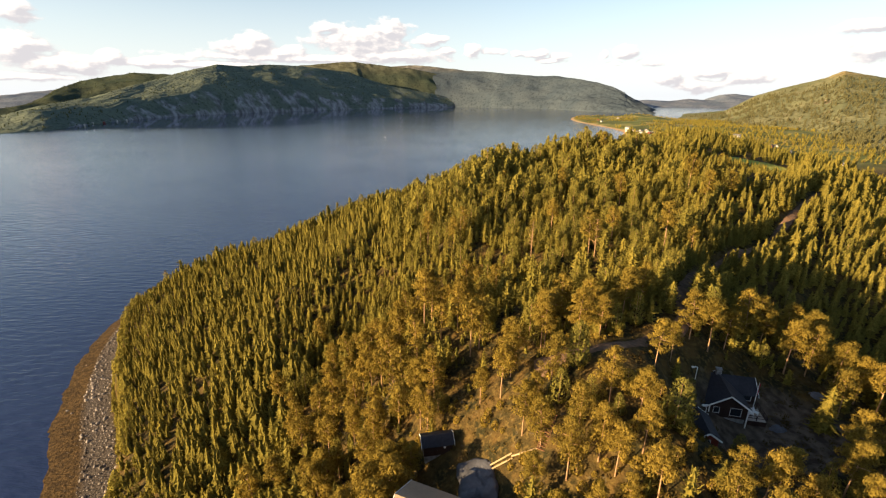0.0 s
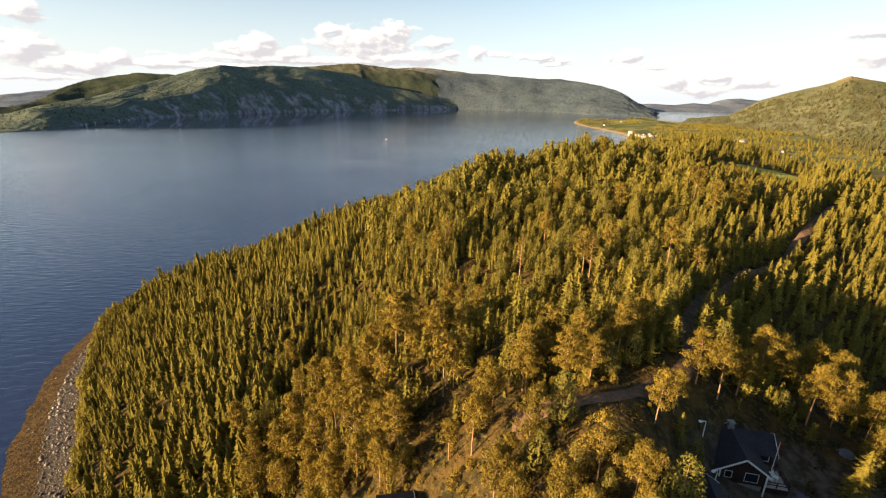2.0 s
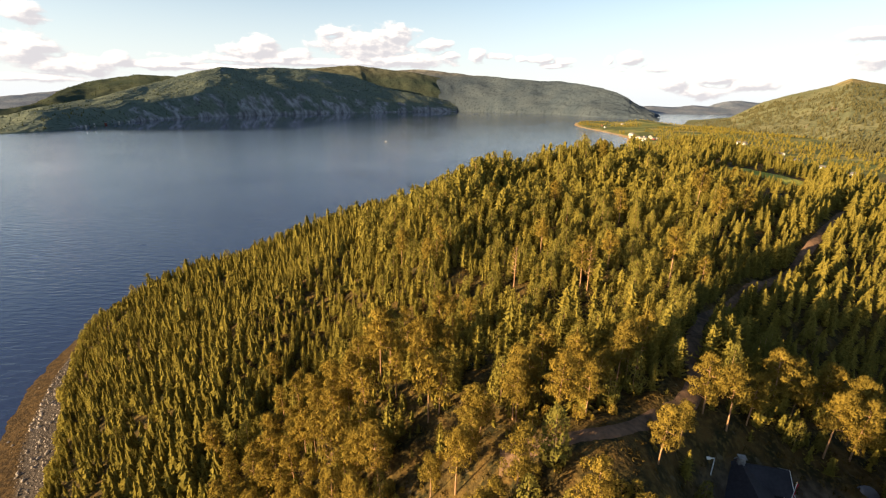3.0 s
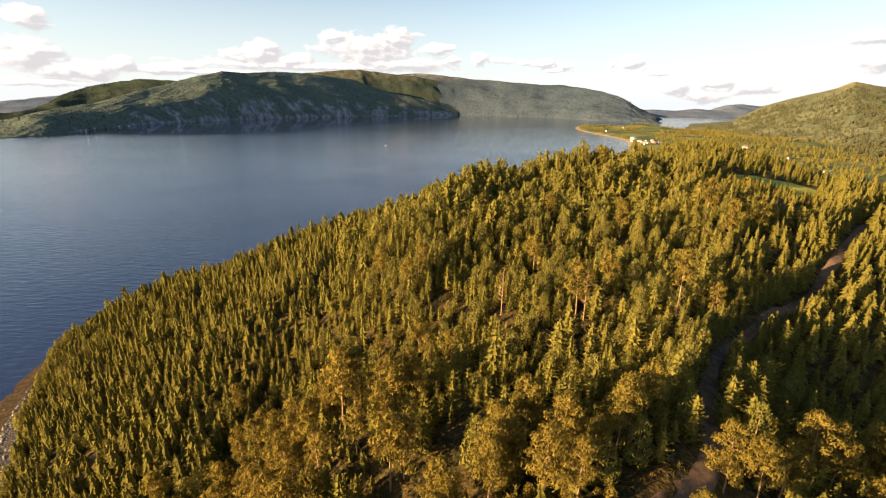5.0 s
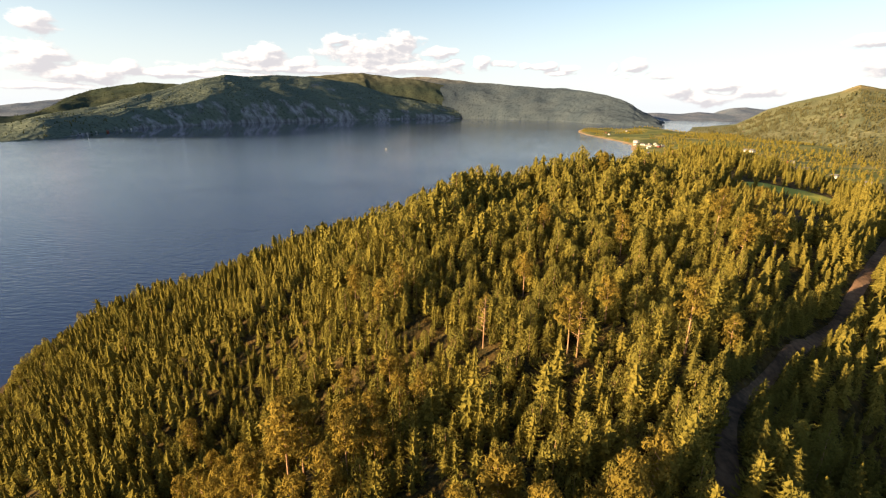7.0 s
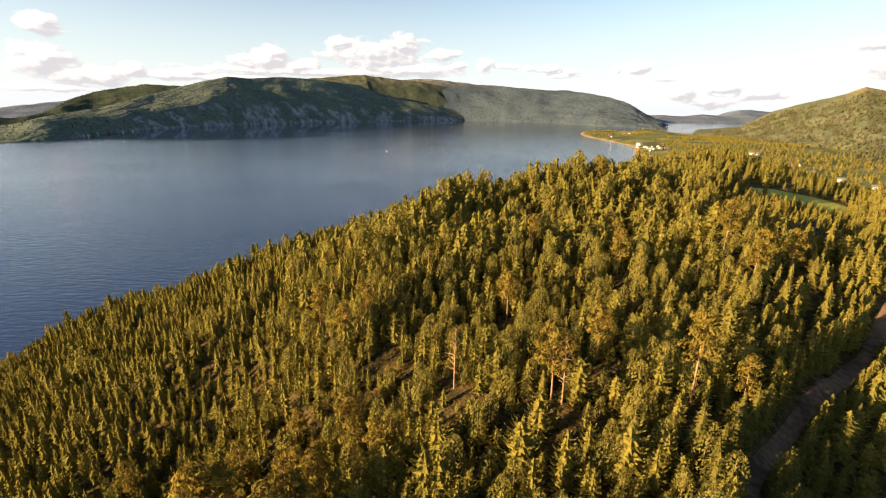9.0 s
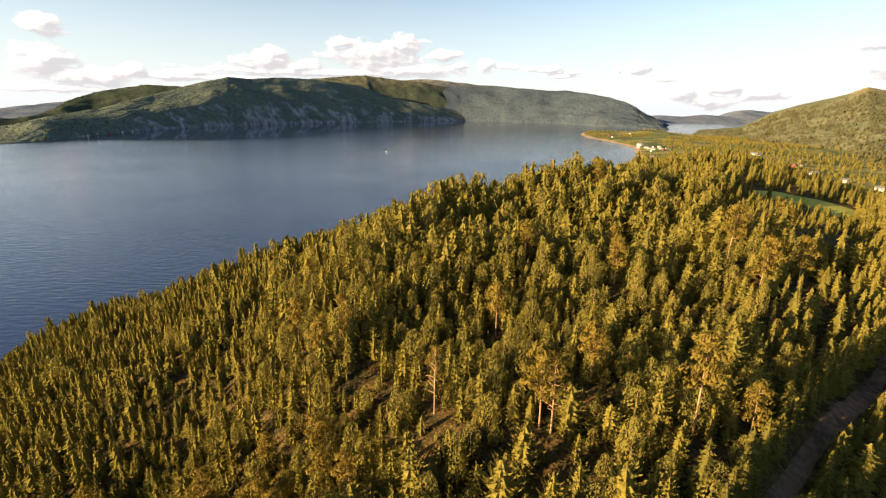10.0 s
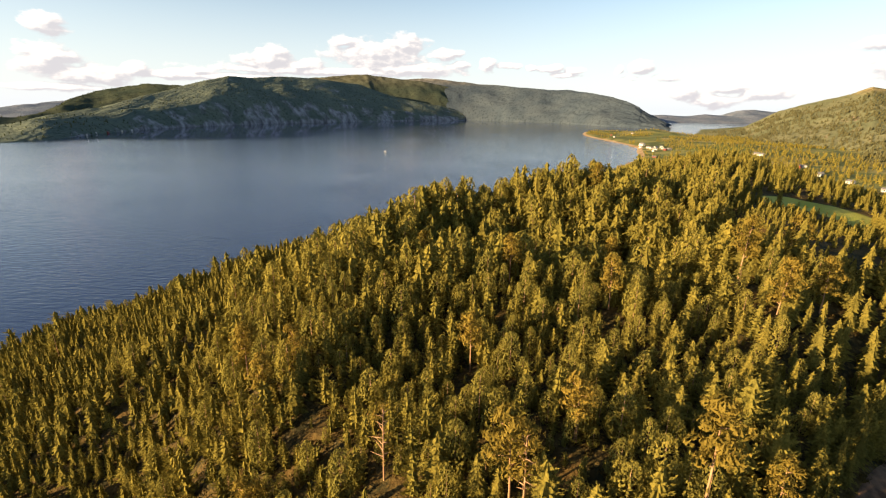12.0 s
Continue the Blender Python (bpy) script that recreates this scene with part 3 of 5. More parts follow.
spruce_mat = foliage_material("spruce_needles", (0.232, 0.184, 0.036), (0.118, 0.102, 0.024))
young_pine_mat = foliage_material("young_pine_needles", (0.295, 0.228, 0.044), (0.150, 0.132, 0.029))
pine_mat = foliage_material("pine_needles", (0.345, 0.232, 0.042), (0.180, 0.132, 0.026))
heath_mat = foliage_material("heather_scrub", (0.150, 0.088, 0.022), (0.050, 0.038, 0.012), 0.1)
birch_mat = foliage_material("birch_leaves", (0.280, 0.222, 0.044), (0.148, 0.132, 0.031))


def cone_trunk(h, r0, r1, sides=5, lean=(0, 0), segs=2, z0=-0.6):
    vs, fs = [], []
    for i in range(segs + 1):
        t = i / segs
        z, r = z0 + (h - z0) * t, r0 + (r1 - r0) * t
        for k in range(sides):
            a = 2 * math.pi * k / sides
            vs.append((lean[0] * t * t + r * math.cos(a), lean[1] * t * t + r * math.sin(a), z))
    for i in range(segs):
        for k in range(sides):
            a, b = i * sides + k, i * sides + (k + 1) % sides
            fs += [(a, b, b + sides), (a, b + sides, a + sides)]
    return np.array(vs), np.array(fs)


def limb(a, b, r):
    a, b = np.array(a, float), np.array(b, float)
    d = b - a
    n = np.cross(d, (0.3, 0.2, 1.0))
    n = n / (np.linalg.norm(n) + 1e-6)
    m = np.cross(d, n)
    m = m / (np.linalg.norm(m) + 1e-6)
    vs = [a + r * n, a - 0.5 * r * n + 0.87 * r * m, a - 0.5 * r * n - 0.87 * r * m, b]
    return np.array(vs), np.array([(0, 1, 3), (1, 2, 3), (2, 0, 3)])


def join(parts):
    vs, fs, n = [], [], 0
    for v, f in parts:
        vs.append(v)
        fs.append(f + n)
        n += len(v)
    return np.concatenate(vs), np.concatenate(fs)


def conifer(h, seed, whorls, arms, shoots, fat, rise, power, size, hang, belly=0.0, mass=0.92):
    """A conifer: whorls of boughs, each set with slender shoots, shorter towards a pointed top, round a dense core."""
    r = np.random.default_rng(seed)
    n = whorls * arms
    t = (np.repeat(np.arange(whorls), arms) + r.uniform(-0.35, 0.45, n)) / whorls
    t = np.clip(t, 0, 0.97)
    z = h * (0.04 + 0.92 * t)
    ln = (h * fat * (1 - t) ** power * (1 - belly * (1 - t) ** 3) + 0.02 * h) * r.uniform(0.66, 1.16, n)
    lean = 1 + 0.10 * np.sin(r.uniform(0, 6.28) + 2 * math.pi * t)
    heading = np.tile(np.arange(arms) * 2 * math.pi / arms, whorls) + np.repeat(np.arange(whorls) * 1.1, arms) + r.uniform(-0.28, 0.28, n)
    tilt = r.uniform(rise[0], rise[1], n) * (1 - 0.3 * t) + 0.35 * t
    k = np.linspace(0.63 * mass, 1.04, shoots)[None, :] + r.uniform(-0.06, 0.06, (n, shoots))
    side = np.where(np.arange(shoots) % 2 == 0, 1.0, -1.0)[None, :] * (1.05 - k) * 0.9 + r.uniform(-0.3, 0.3, (n, shoots))
    dx, dy = np.cos(heading)[:, None], np.sin(heading)[:, None]
    out = (ln * lean)[:, None] * k
    p = np.stack([dx * out - dy * side * out * 0.35, dy * out + dx * side * out * 0.35, z[:, None] + tilt[:, None] * out * k], -1)
    a = heading[:, None] + side
    d = np.stack([np.cos(a), np.sin(a), hang + 0.5 * t[:, None] + r.uniform(-0.35, 0.35, (n, shoots))], -1)
    d /= np.linalg.norm(d, axis=-1, keepdims=True)
    s = np.stack([-np.sin(a), np.cos(a), 0 * a], -1) + r.normal(size=(n, shoots, 3)) * 0.35
    s /= np.linalg.norm(s, axis=-1, keepdims=True) + 1e-6
    q = (h * size * r.uniform(0.75, 1.3, (n, shoots)) * (0.55 + 0.45 * (1 - t))[:, None])[..., None]
    v = np.stack([p - d * q * 0.5 + s * q * 0.40, p - d * q * 0.5 - s * q * 0.40, p + d * q * 0.9], 2).reshape(-1, 3)
    sag = 0.5 * (rise[0] + rise[1])
    top = []
    for i in range(4):
        a = i * 1.57 + 0.4
        b = np.array((math.cos(a), math.sin(a), 0)) * 0.016 * h
        top += [b + (0, 0, 0.90 * h), -b + (0, 0, 0.90 * h), b * 0.2 + (0, 0, h * (1.0 - 0.015 * i))]
    v = np.concatenate([v, np.array(top)])
    crown = (v, np.arange(len(v)).reshape(-1, 3))
    # the boughs' mass: one ragged skirt to each whorl
    skirts = [crown]
    for w in range(whorls):
        own = slice(w * arms, (w + 1) * arms)
        turn, reach, zz = heading[own], ln[own], h * (0.04 + 0.92 * t[own])
        order = np.argsort(turn % (2 * math.pi))
        turn, reach, zz = (turn % (2 * math.pi))[order], reach[order], zz[order]
        rim = []
        for k in range(arms):
            nxt = turn[(k + 1) % arms] + (2 * math.pi if k == arms - 1 else 0)
            mid = (turn[k] + nxt) / 2
            dip = 0.67 * mass * min(reach[k], reach[(k + 1) % arms])
            tip = mass * reach[k]
            rim += [(tip * math.cos(turn[k]), tip * math.sin(turn[k]), zz[k] + sag * tip),
                    (dip * math.cos(mid), dip * math.sin(mid), (zz[k] + zz[(k + 1) % arms]) / 2 + 0.15 * dip)]
        top = float(zz.mean() + 1.5 * h / whorls)
        m = len(rim)
        skirts.append((np.array(rim + [(0, 0, min(top, 0.99 * h))]), np.array([(k, (k + 1) % m, m) for k in range(m)])))
    return join(skirts)


def rounded_normals(v, f, low, high, own):
    """Turns each face outwards and bends its shading towards the crown's round shape."""
    fn = np.cross(v[f[:, 1]] - v[f[:, 0]], v[f[:, 2]] - v[f[:, 0]])
    mid = v[f].mean(1) - np.array((0, 0, low))
    out = mid * np.array((1, 1, 0.12)) + np.array((0, 0, 0.10 * high))
    flip = (fn * out).sum(1) < 0
    f = np.where(flip[:, None], f[:, ::-1], f)
    fn = np.where(flip[:, None], -fn, fn)
    fn /= np.linalg.norm(fn, axis=1)[:, None] + 1e-9
    nv = np.zeros_like(v, dtype=float)
    for k in range(3):
        np.add.at(nv, f[:, k], fn)
    nv /= np.linalg.norm(nv, axis=1)[:, None] + 1e-9
    rel = v - np.array((0, 0, low))
    rad = rel * np.array((1, 1, 0.12)) + np.array((0, 0, 0.05 * high))
    rad /= np.linalg.norm(rad, axis=1)[:, None] + 1e-9
    n = own * nv + (1 - own) * rad
    return v, f, n / (np.linalg.norm(n, axis=1)[:, None] + 1e-9)


def clump(c, rad, n, r, flat=0.75, blade=0.18, wild=0.25, out=None):
    """A tuft of foliage: uneven shoots that face outwards from its middle and point up and out."""
    d = r.normal(size=(n, 3)) + np.array((0, 0, 0.2))
    d /= np.linalg.norm(d, axis=1)[:, None] + 1e-6
    p = c + d * rad * np.array((1, 1, flat)) * r.uniform(0.6, 1.0, (n, 1))
    nrm = d + r.normal(size=(n, 3)) * wild
    if out is not None:
        nrm = nrm + out
    nrm /= np.linalg.norm(nrm, axis=1)[:, None] + 1e-6
    up = np.array((0, 0, 1.0)) + r.normal(size=(n, 3)) * 0.55
    side = np.cross(up, nrm)
    side /= np.linalg.norm(side, axis=1)[:, None] + 1e-6
    up = np.cross(nrm, side)
    size = rad * blade * r.uniform(0.7, 1.3, (n, 1))
    v = np.stack([p + up * size * 1.7, p - up * size * 0.8 + side * size * 0.5, p - up * size * 0.8 - side * size * 0.5], 1).reshape(-1, 3)
    return v, np.arange(3 * n).reshape(n, 3)


def pine(h, seed, clumps, blades, bare=0.42, wide=0.17, rad=0.078, sparse=False, blade=0.165):
    """A Scots pine: bare trunk, limbs, and a rounded crown of uneven tufts, each shaded round. Returns crown and wood."""
    r = np.random.default_rng(seed)
    lean = r.uniform(-0.05, 0.05, 2) * h
    wood = [cone_trunk(h * 0.93, 0.011 * h + 0.02, 0.03, 6, lean, 4)]
    crown, normals = [], []
    heart = np.array((lean[0] * 0.6, lean[1] * 0.6, h * (bare + 0.42 * (1 - bare))))

    def tuft(c, size, n, flat, blade):
        v, f = clump(c, size, n, r, flat, blade)
        own = v - c
        own /= np.linalg.norm(own, axis=1)[:, None] + 1e-6
        big = v - heart
        big /= np.linalg.norm(big, axis=1)[:, None] + 1e-6
        q = 0.65 * own + 0.45 * big + r.normal(size=v.shape) * 0.10 + np.array((0, 0, 0.1))
        crown.append((v, f))
        normals.append(q / (np.linalg.norm(q, axis=1)[:, None] + 1e-6))

    for i in range(clumps):
        t = (i + r.uniform(0, 0.9)) / clumps
        z = h * (bare + (0.95 - bare) * t)
        f = z / h
        reach = h * wide * (0.25 + 0.85 * math.sin(math.pi * min(1, 0.25 + 0.70 * t))) * r.uniform(0.5, 1.05)
        a = i * 2.4 + r.uniform(-0.5, 0.5)
        stem = np.array((lean[0] * f * f, lean[1] * f * f, 0))
        c = stem + np.array((math.cos(a) * reach, math.sin(a) * reach, z))
        if not sparse or i % 3 == 0:
            tuft(c, h * rad * r.uniform(0.75, 1.35), blades, 0.62, blade)
            tuft(stem + (c - stem) * np.array((0.5, 0.5, 1.0)) + np.array((0, 0, 0.02 * h)), h * rad * 0.9, blades // 3, 0.7, blade * 1.3)
        if i % 2 == 0 or sparse:
            wood.append(limb(stem + np.array((0, 0, z - 0.06 * h)), c, 0.007 * h + 0.012))
    tuft(np.array((lean[0], lean[1], h * 0.93)), h * rad * 1.1, blades, 0.75, blade)
    v, f = join(crown)
    return (v, f, np.concatenate(normals)), join(wood)


def bushy(h, seed, clumps, blades, wide=0.2, rad=0.11, blade=0.36, flat=1.0):
    """A young pine or birch in leaf to the ground: an uneven egg of tufts."""
    r = np.random.default_rng(seed)
    lean = r.uniform(-0.03, 0.03, 2) * h
    wood = [cone_trunk(h * 0.9, 0.012 * h + 0.02, 0.02, 4, lean, 1)]
    crown = []
    for i in range(clumps):
        t = (i + r.uniform(0, 0.8)) / clumps
        z = h * (0.10 + 0.82 * t)
        reach = h * wide * (1 - t ** 1.6) ** 0.7 * (0.55 + 0.45 * min(1, t / 0.25)) * r.uniform(0.45, 1.0)
        a = i * 2.4 + r.uniform(-0.5, 0.5)
        c = np.array((lean[0] * t + math.cos(a) * reach, lean[1] * t + math.sin(a) * reach, z))
        crown.append(clump(c, h * rad * r.uniform(0.8, 1.2) * (1.15 - 0.5 * t), blades, r, flat, blade, out=0.9 * np.array((math.cos(a), math.sin(a), 0.35))))
    crown.append(clump(np.array((lean[0], lean[1], h * 0.90)), h * rad * 0.6, blades, r, 1.7, blade))
    return join(crown), join(wood)


def leafy_egg(h, seed, n, wide, lumps, size, power=0.55):
    """A dense young crown: shoots laid over a lumpy egg, pointing up and out."""
    r = np.random.default_rng(seed)
    t = (np.arange(n) + r.uniform(0, 1, n)) / n
    t = t * (0.80 + 0.20 * t)
    a = np.arange(n) * 2.39996 + r.uniform(-0.3, 0.3, n)
    tl = r.uniform(0.05, 0.95, lumps)
    al = np.arange(lumps) * 2.39996 + r.uniform(-0.5, 0.5, lumps)

    def hull(t, a, grow):
        q = wide * h * (1 - t) ** power * (0.5 + 0.5 * np.minimum(1, t / 0.22)) * grow
        return np.stack([q * np.cos(a), q * np.sin(a), h * (0.04 + 0.95 * t)], -1)

    p, c = hull(t, a, 1.0), hull(tl, al, 0.55)
    away = np.linalg.norm((p[:, None] - c[None]) * np.array((1, 1, 0.7)), axis=2)
    near = np.argmin(away, axis=1)
    bulge = np.exp(-(away.min(axis=1) / (0.16 * h)) ** 2)
    p = hull(t, a, (0.62 + 0.50 * bulge) * r.uniform(0.82, 1.12, n))
    out = np.stack([np.cos(a), np.sin(a), 0.15 + 0.5 * t], -1)
    nrm = 0.55 * out + 0.75 * (p - c[near]) / (np.linalg.norm(p - c[near], axis=1)[:, None] + 1e-6) + r.normal(size=(n, 3)) * 0.22
    nrm /= np.linalg.norm(nrm, axis=1)[:, None] + 1e-6
    side = np.cross(np.array((0, 0, 1.0)) + r.normal(size=(n, 3)) * 0.35, nrm)
    side /= np.linalg.norm(side, axis=1)[:, None] + 1e-6
    up = np.cross(nrm, side) + 0.25 * nrm
    k = h * size * r.uniform(0.65, 1.3, (n, 1)) * (1.1 - 0.5 * t[:, None])
    v = np.stack([p + up * k * 1.5, p - up * k * 0.7 + side * k * 0.6, p - up * k * 0.7 - side * k * 0.6], 1).reshape(-1, 3)
    return (v, np.arange(3 * n).reshape(n, 3)), cone_trunk(h * 0.9, 0.012 * h + 0.02, 0.02, 4, (0, 0), 1)


def scatter(protos, where, name, mats, label, category):
    """Plants many trees as one object: protos are (crown, wood) at 1 m height, where rows are x, y, z, height, turn, kind, tint."""
    V, F, M, T, N = [], [], [], [], []
    n = 0
    for k, (crown, wood) in enumerate(protos):
        rows = where[where[:, 5] == k]
        if not len(rows):
            continue
        for part_, mi in ((crown, 0), (wood, 1)):
            if part_ is None:
                continue
            v, f, nv = part_ if len(part_) == 3 else rounded_normals(*part_, 0.0, 0.0, 1.0)
            c, s = np.cos(rows[:, 4])[:, None], np.sin(rows[:, 4])[:, None]
            hh = rows[:, 3][:, None]
            fat = rows[:, 7][:, None]
            x = (v[None, :, 0] * c - v[None, :, 1] * s) * hh * fat + rows[:, 0][:, None]
            y = (v[None, :, 0] * s + v[None, :, 1] * c) * hh * fat + rows[:, 1][:, None]
            z = v[None, :, 2] * hh + rows[:, 2][:, None]
            V.append(np.stack([x, y, z], -1).reshape(-1, 3))
            F.append((f[None] + (np.arange(len(rows)) * len(v))[:, None, None] + n).reshape(-1, 3))
            N.append(np.stack([nv[None, :, 0] * c - nv[None, :, 1] * s, nv[None, :, 0] * s + nv[None, :, 1] * c, nv[None, :, 2] + 0 * c], -1).reshape(-1, 3))
            M.append(np.full(len(rows) * len(f), mi))
            T.append(np.repeat(rows[:, 6], len(v)))
            n += len(rows) * len(v)
    ob = new(name, mesh_np(name, np.concatenate(V), np.concatenate(F), mats, np.concatenate(M), attrs=[("tint", np.concatenate(T))], normals=np.concatenate(N)))
    return tagged(ob, label, category, kind="stuff")


def unit(tree, h, low=0.0, own=0.35):
    """A tree brought to 1 m height, its crown shaded round."""
    crown, wood = tree
    return rounded_normals(crown[0] / h, crown[1], low, 1.0, own), ((wood[0] / h, wood[1]) if wood else None)


trunk_low = cone_trunk(6.0, 0.10, 0.03, 4, (0, 0), 1)
SPRUCE = [unit((conifer(8.0, 40 + i, 14, 6, 3, (0.19, 0.22, 0.24, 0.21, 0.17)[i], (-0.35, 0.0), 0.85, 0.050, -0.3), trunk_low), 8.0, own=0.26) for i in range(5)]
SPRUCE_MID = [unit((conifer(8.0, 50 + i, 10, 5, 1, (0.21, 0.24, 0.19, 0.26)[i], (-0.30, 0.10), 0.85, 0.068, -0.2), None), 8.0, own=0.20) for i in range(4)]
SPRUCE_FAR = [unit((conifer(8.0, 60 + i, 4, 4, 1, 0.27, (-0.2, 0.2), 0.8, 0.14, -0.3), None), 8.0) for i in range(3)]
YOUNG_PINE = [unit((conifer(7.0, 120 + i, 11, 6, 8, (0.25, 0.29, 0.22, 0.32, 0.27, 0.24)[i], (0.0, 0.5), (0.56, 0.48, 0.64, 0.42, 0.52, 0.60)[i], 0.047, 0.7, 0.25, 0.62), trunk_low), 7.0, own=0.24) for i in range(6)]
YOUNG_PINE_MID = [unit((conifer(7.0, 130 + i, 8, 5, 3, (0.26, 0.30, 0.23)[i], (0.0, 0.4), (0.56, 0.48, 0.64)[i], 0.075, 0.6, 0.2, 0.66), None), 7.0, own=0.20) for i in range(3)]
SAPLING = [unit((conifer(2.5, 145 + i, 4, 5, 2, (0.32, 0.38, 0.28)[i], (0.0, 0.5), 0.6, 0.11, 0.6, 0.2, 0.66), None), 2.5, own=0.26) for i in range(3)]
BUSHY = [unit(leafy_egg(7.0, 150 + i, 170, (0.27, 0.33, 0.24)[i], 10, 0.066, 0.45), 7.0, 0.0, 0.45) for i in range(3)]
BUSHY_NEAR = [unit(leafy_egg(7.0, 155 + i, 640, (0.26, 0.32, 0.23, 0.29)[i], (14, 18, 13, 16)[i], 0.033, 0.45), 7.0, 0.0, 0.45) for i in range(4)]
BUSHY_FAR = [unit(bushy(8.0, 140 + i, 8, 7, 0.2, 0.15, 0.5), 8.0) for i in range(2)]


def sown(x0, x1, y0, y1, step, keep):
    """Jittered places on land within a stretch, thinned by keep(x, y)."""
    xs, ys = np.meshgrid(np.arange(x0, x1, step), np.arange(y0, y1, step))
    x = xs.ravel() + rng.uniform(-0.48, 0.48, xs.size) * step
    y = ys.ravel() + rng.uniform(-0.48, 0.48, xs.size) * step
    dc, _ = dist_line(x, y, COAST)
    ok = inside(x, y, LAND) & (dc > beach_width(y) * 1.08 + 0.8) & (np.abs(x - 0.1 * y) < 1.08 * (y + 25) + 25) & (rng.random(x.size) < keep(x, y))
    return x[ok], y[ok]


def planted(x, y, h, kinds, fat=(0.85, 1.2)):
    n = len(x)
    return np.stack([x, y, ground_z(x, y) - 0.1, h, rng.uniform(0, 6.28, n), rng.integers(0, kinds, n), rng.random(n), rng.uniform(*fat, n)], 1)


def near_line(x, y, line, wide, soft):
    d, _ = dist_line(x, y, line)
    return np.clip((wide - d) / soft, 0, 1)


def blob(x, y, cx, cy, rx, ry):
    return np.exp(-(((x - cx) / rx) ** 2 + ((y - cy) / ry) ** 2) ** 2)


def open_ground(x, y):
    """0 where trees stand thick, 1 on the heath, the road and the yards."""
    return np.clip(np.maximum.reduce([
        near_line(x, y, ROAD, 2.0, 0.6), near_line(x, y, ROAD[:6], 3.6, 1.2),
        near_line(x, y, [(-4, 57), (6, 64), (15, 72), (20, 77)], 4.2, 3.0) * 0.8,
        near_line(x, y, [(-52, 97), (-43, 110), (-33, 121), (-28, 132), (-38, 146), (-45, 166)], 2.2, 1.4) * 0.6,
        near_line(x, y, [(-14, 127), (3, 113), (13, 105), (24, 94), (30, 89), (36, 86), (43, 87)], 1.8, 1.0) * 0.35,
        blob(x, y, 42, 51.5, 9.5, 7.5) * 1.3, blob(x, y, 33, 44, 5.0, 7.5) * 1.3, blob(x, y, 49, 45, 7, 7),
        blob(x, y, 2, 43, 8, 8) * 1.3, blob(x, y, 144, 206, 20, 16.5) * 1.3]), 0, 1)


def pine_zone(x, y):
    near = 1 / (1 + np.exp((np.hypot((x - 14) / 1.35, y - 40) - 27) / 3))
    return np.maximum(near, np.maximum(0.95 * blob(x, y, -13, 76, 20, 28), blob(x, y, 56, 56, 12, 11)))


def gloom(x, y):
    """Where spruce rules: the seaward slope and the shaded gully."""
    return np.clip(np.maximum(1 / (1 + np.exp((x + 12 + 12 * fbm(x / 40, y / 40, 2, 8)) / 7)), 1 / (1 + np.exp((62 - x + 0.35 * (y - 90)) / 6))), 0, 1)


# ---- tall pines, each a thing ----
def tree_thing(name, label, category, group, crown, wood, crown_mat, wood_mat, where):
    """A tree of crown and trunk, standing at where = (x, y, turn, scale)."""
    ob = new(name)
    for part_name, shape, m in (("crown", crown, crown_mat), ("trunk", wood, wood_mat)):
        v, f, n = shape if len(shape) == 3 else (*shape, None)
        child = new(part_name, mesh_np(part_name, v, f, [m], smooth=n is None, normals=n))
        child.parent = ob
    tagged(ob, label, category, group)
    ob.matrix_world = stand(*where)
    return ob


def stand(x, y, turn=0.0, scale=1.0):
    z = float(ground_z(np.array([x]), np.array([y]))[0])
    return Matrix.LocRotScale((x, y, z), Euler((0, 0, turn)), (scale, scale, scale))


def more_of(ob, where):
    c = copy_thing(ob, Matrix())
    c.matrix_basis = stand(*where)
    return c


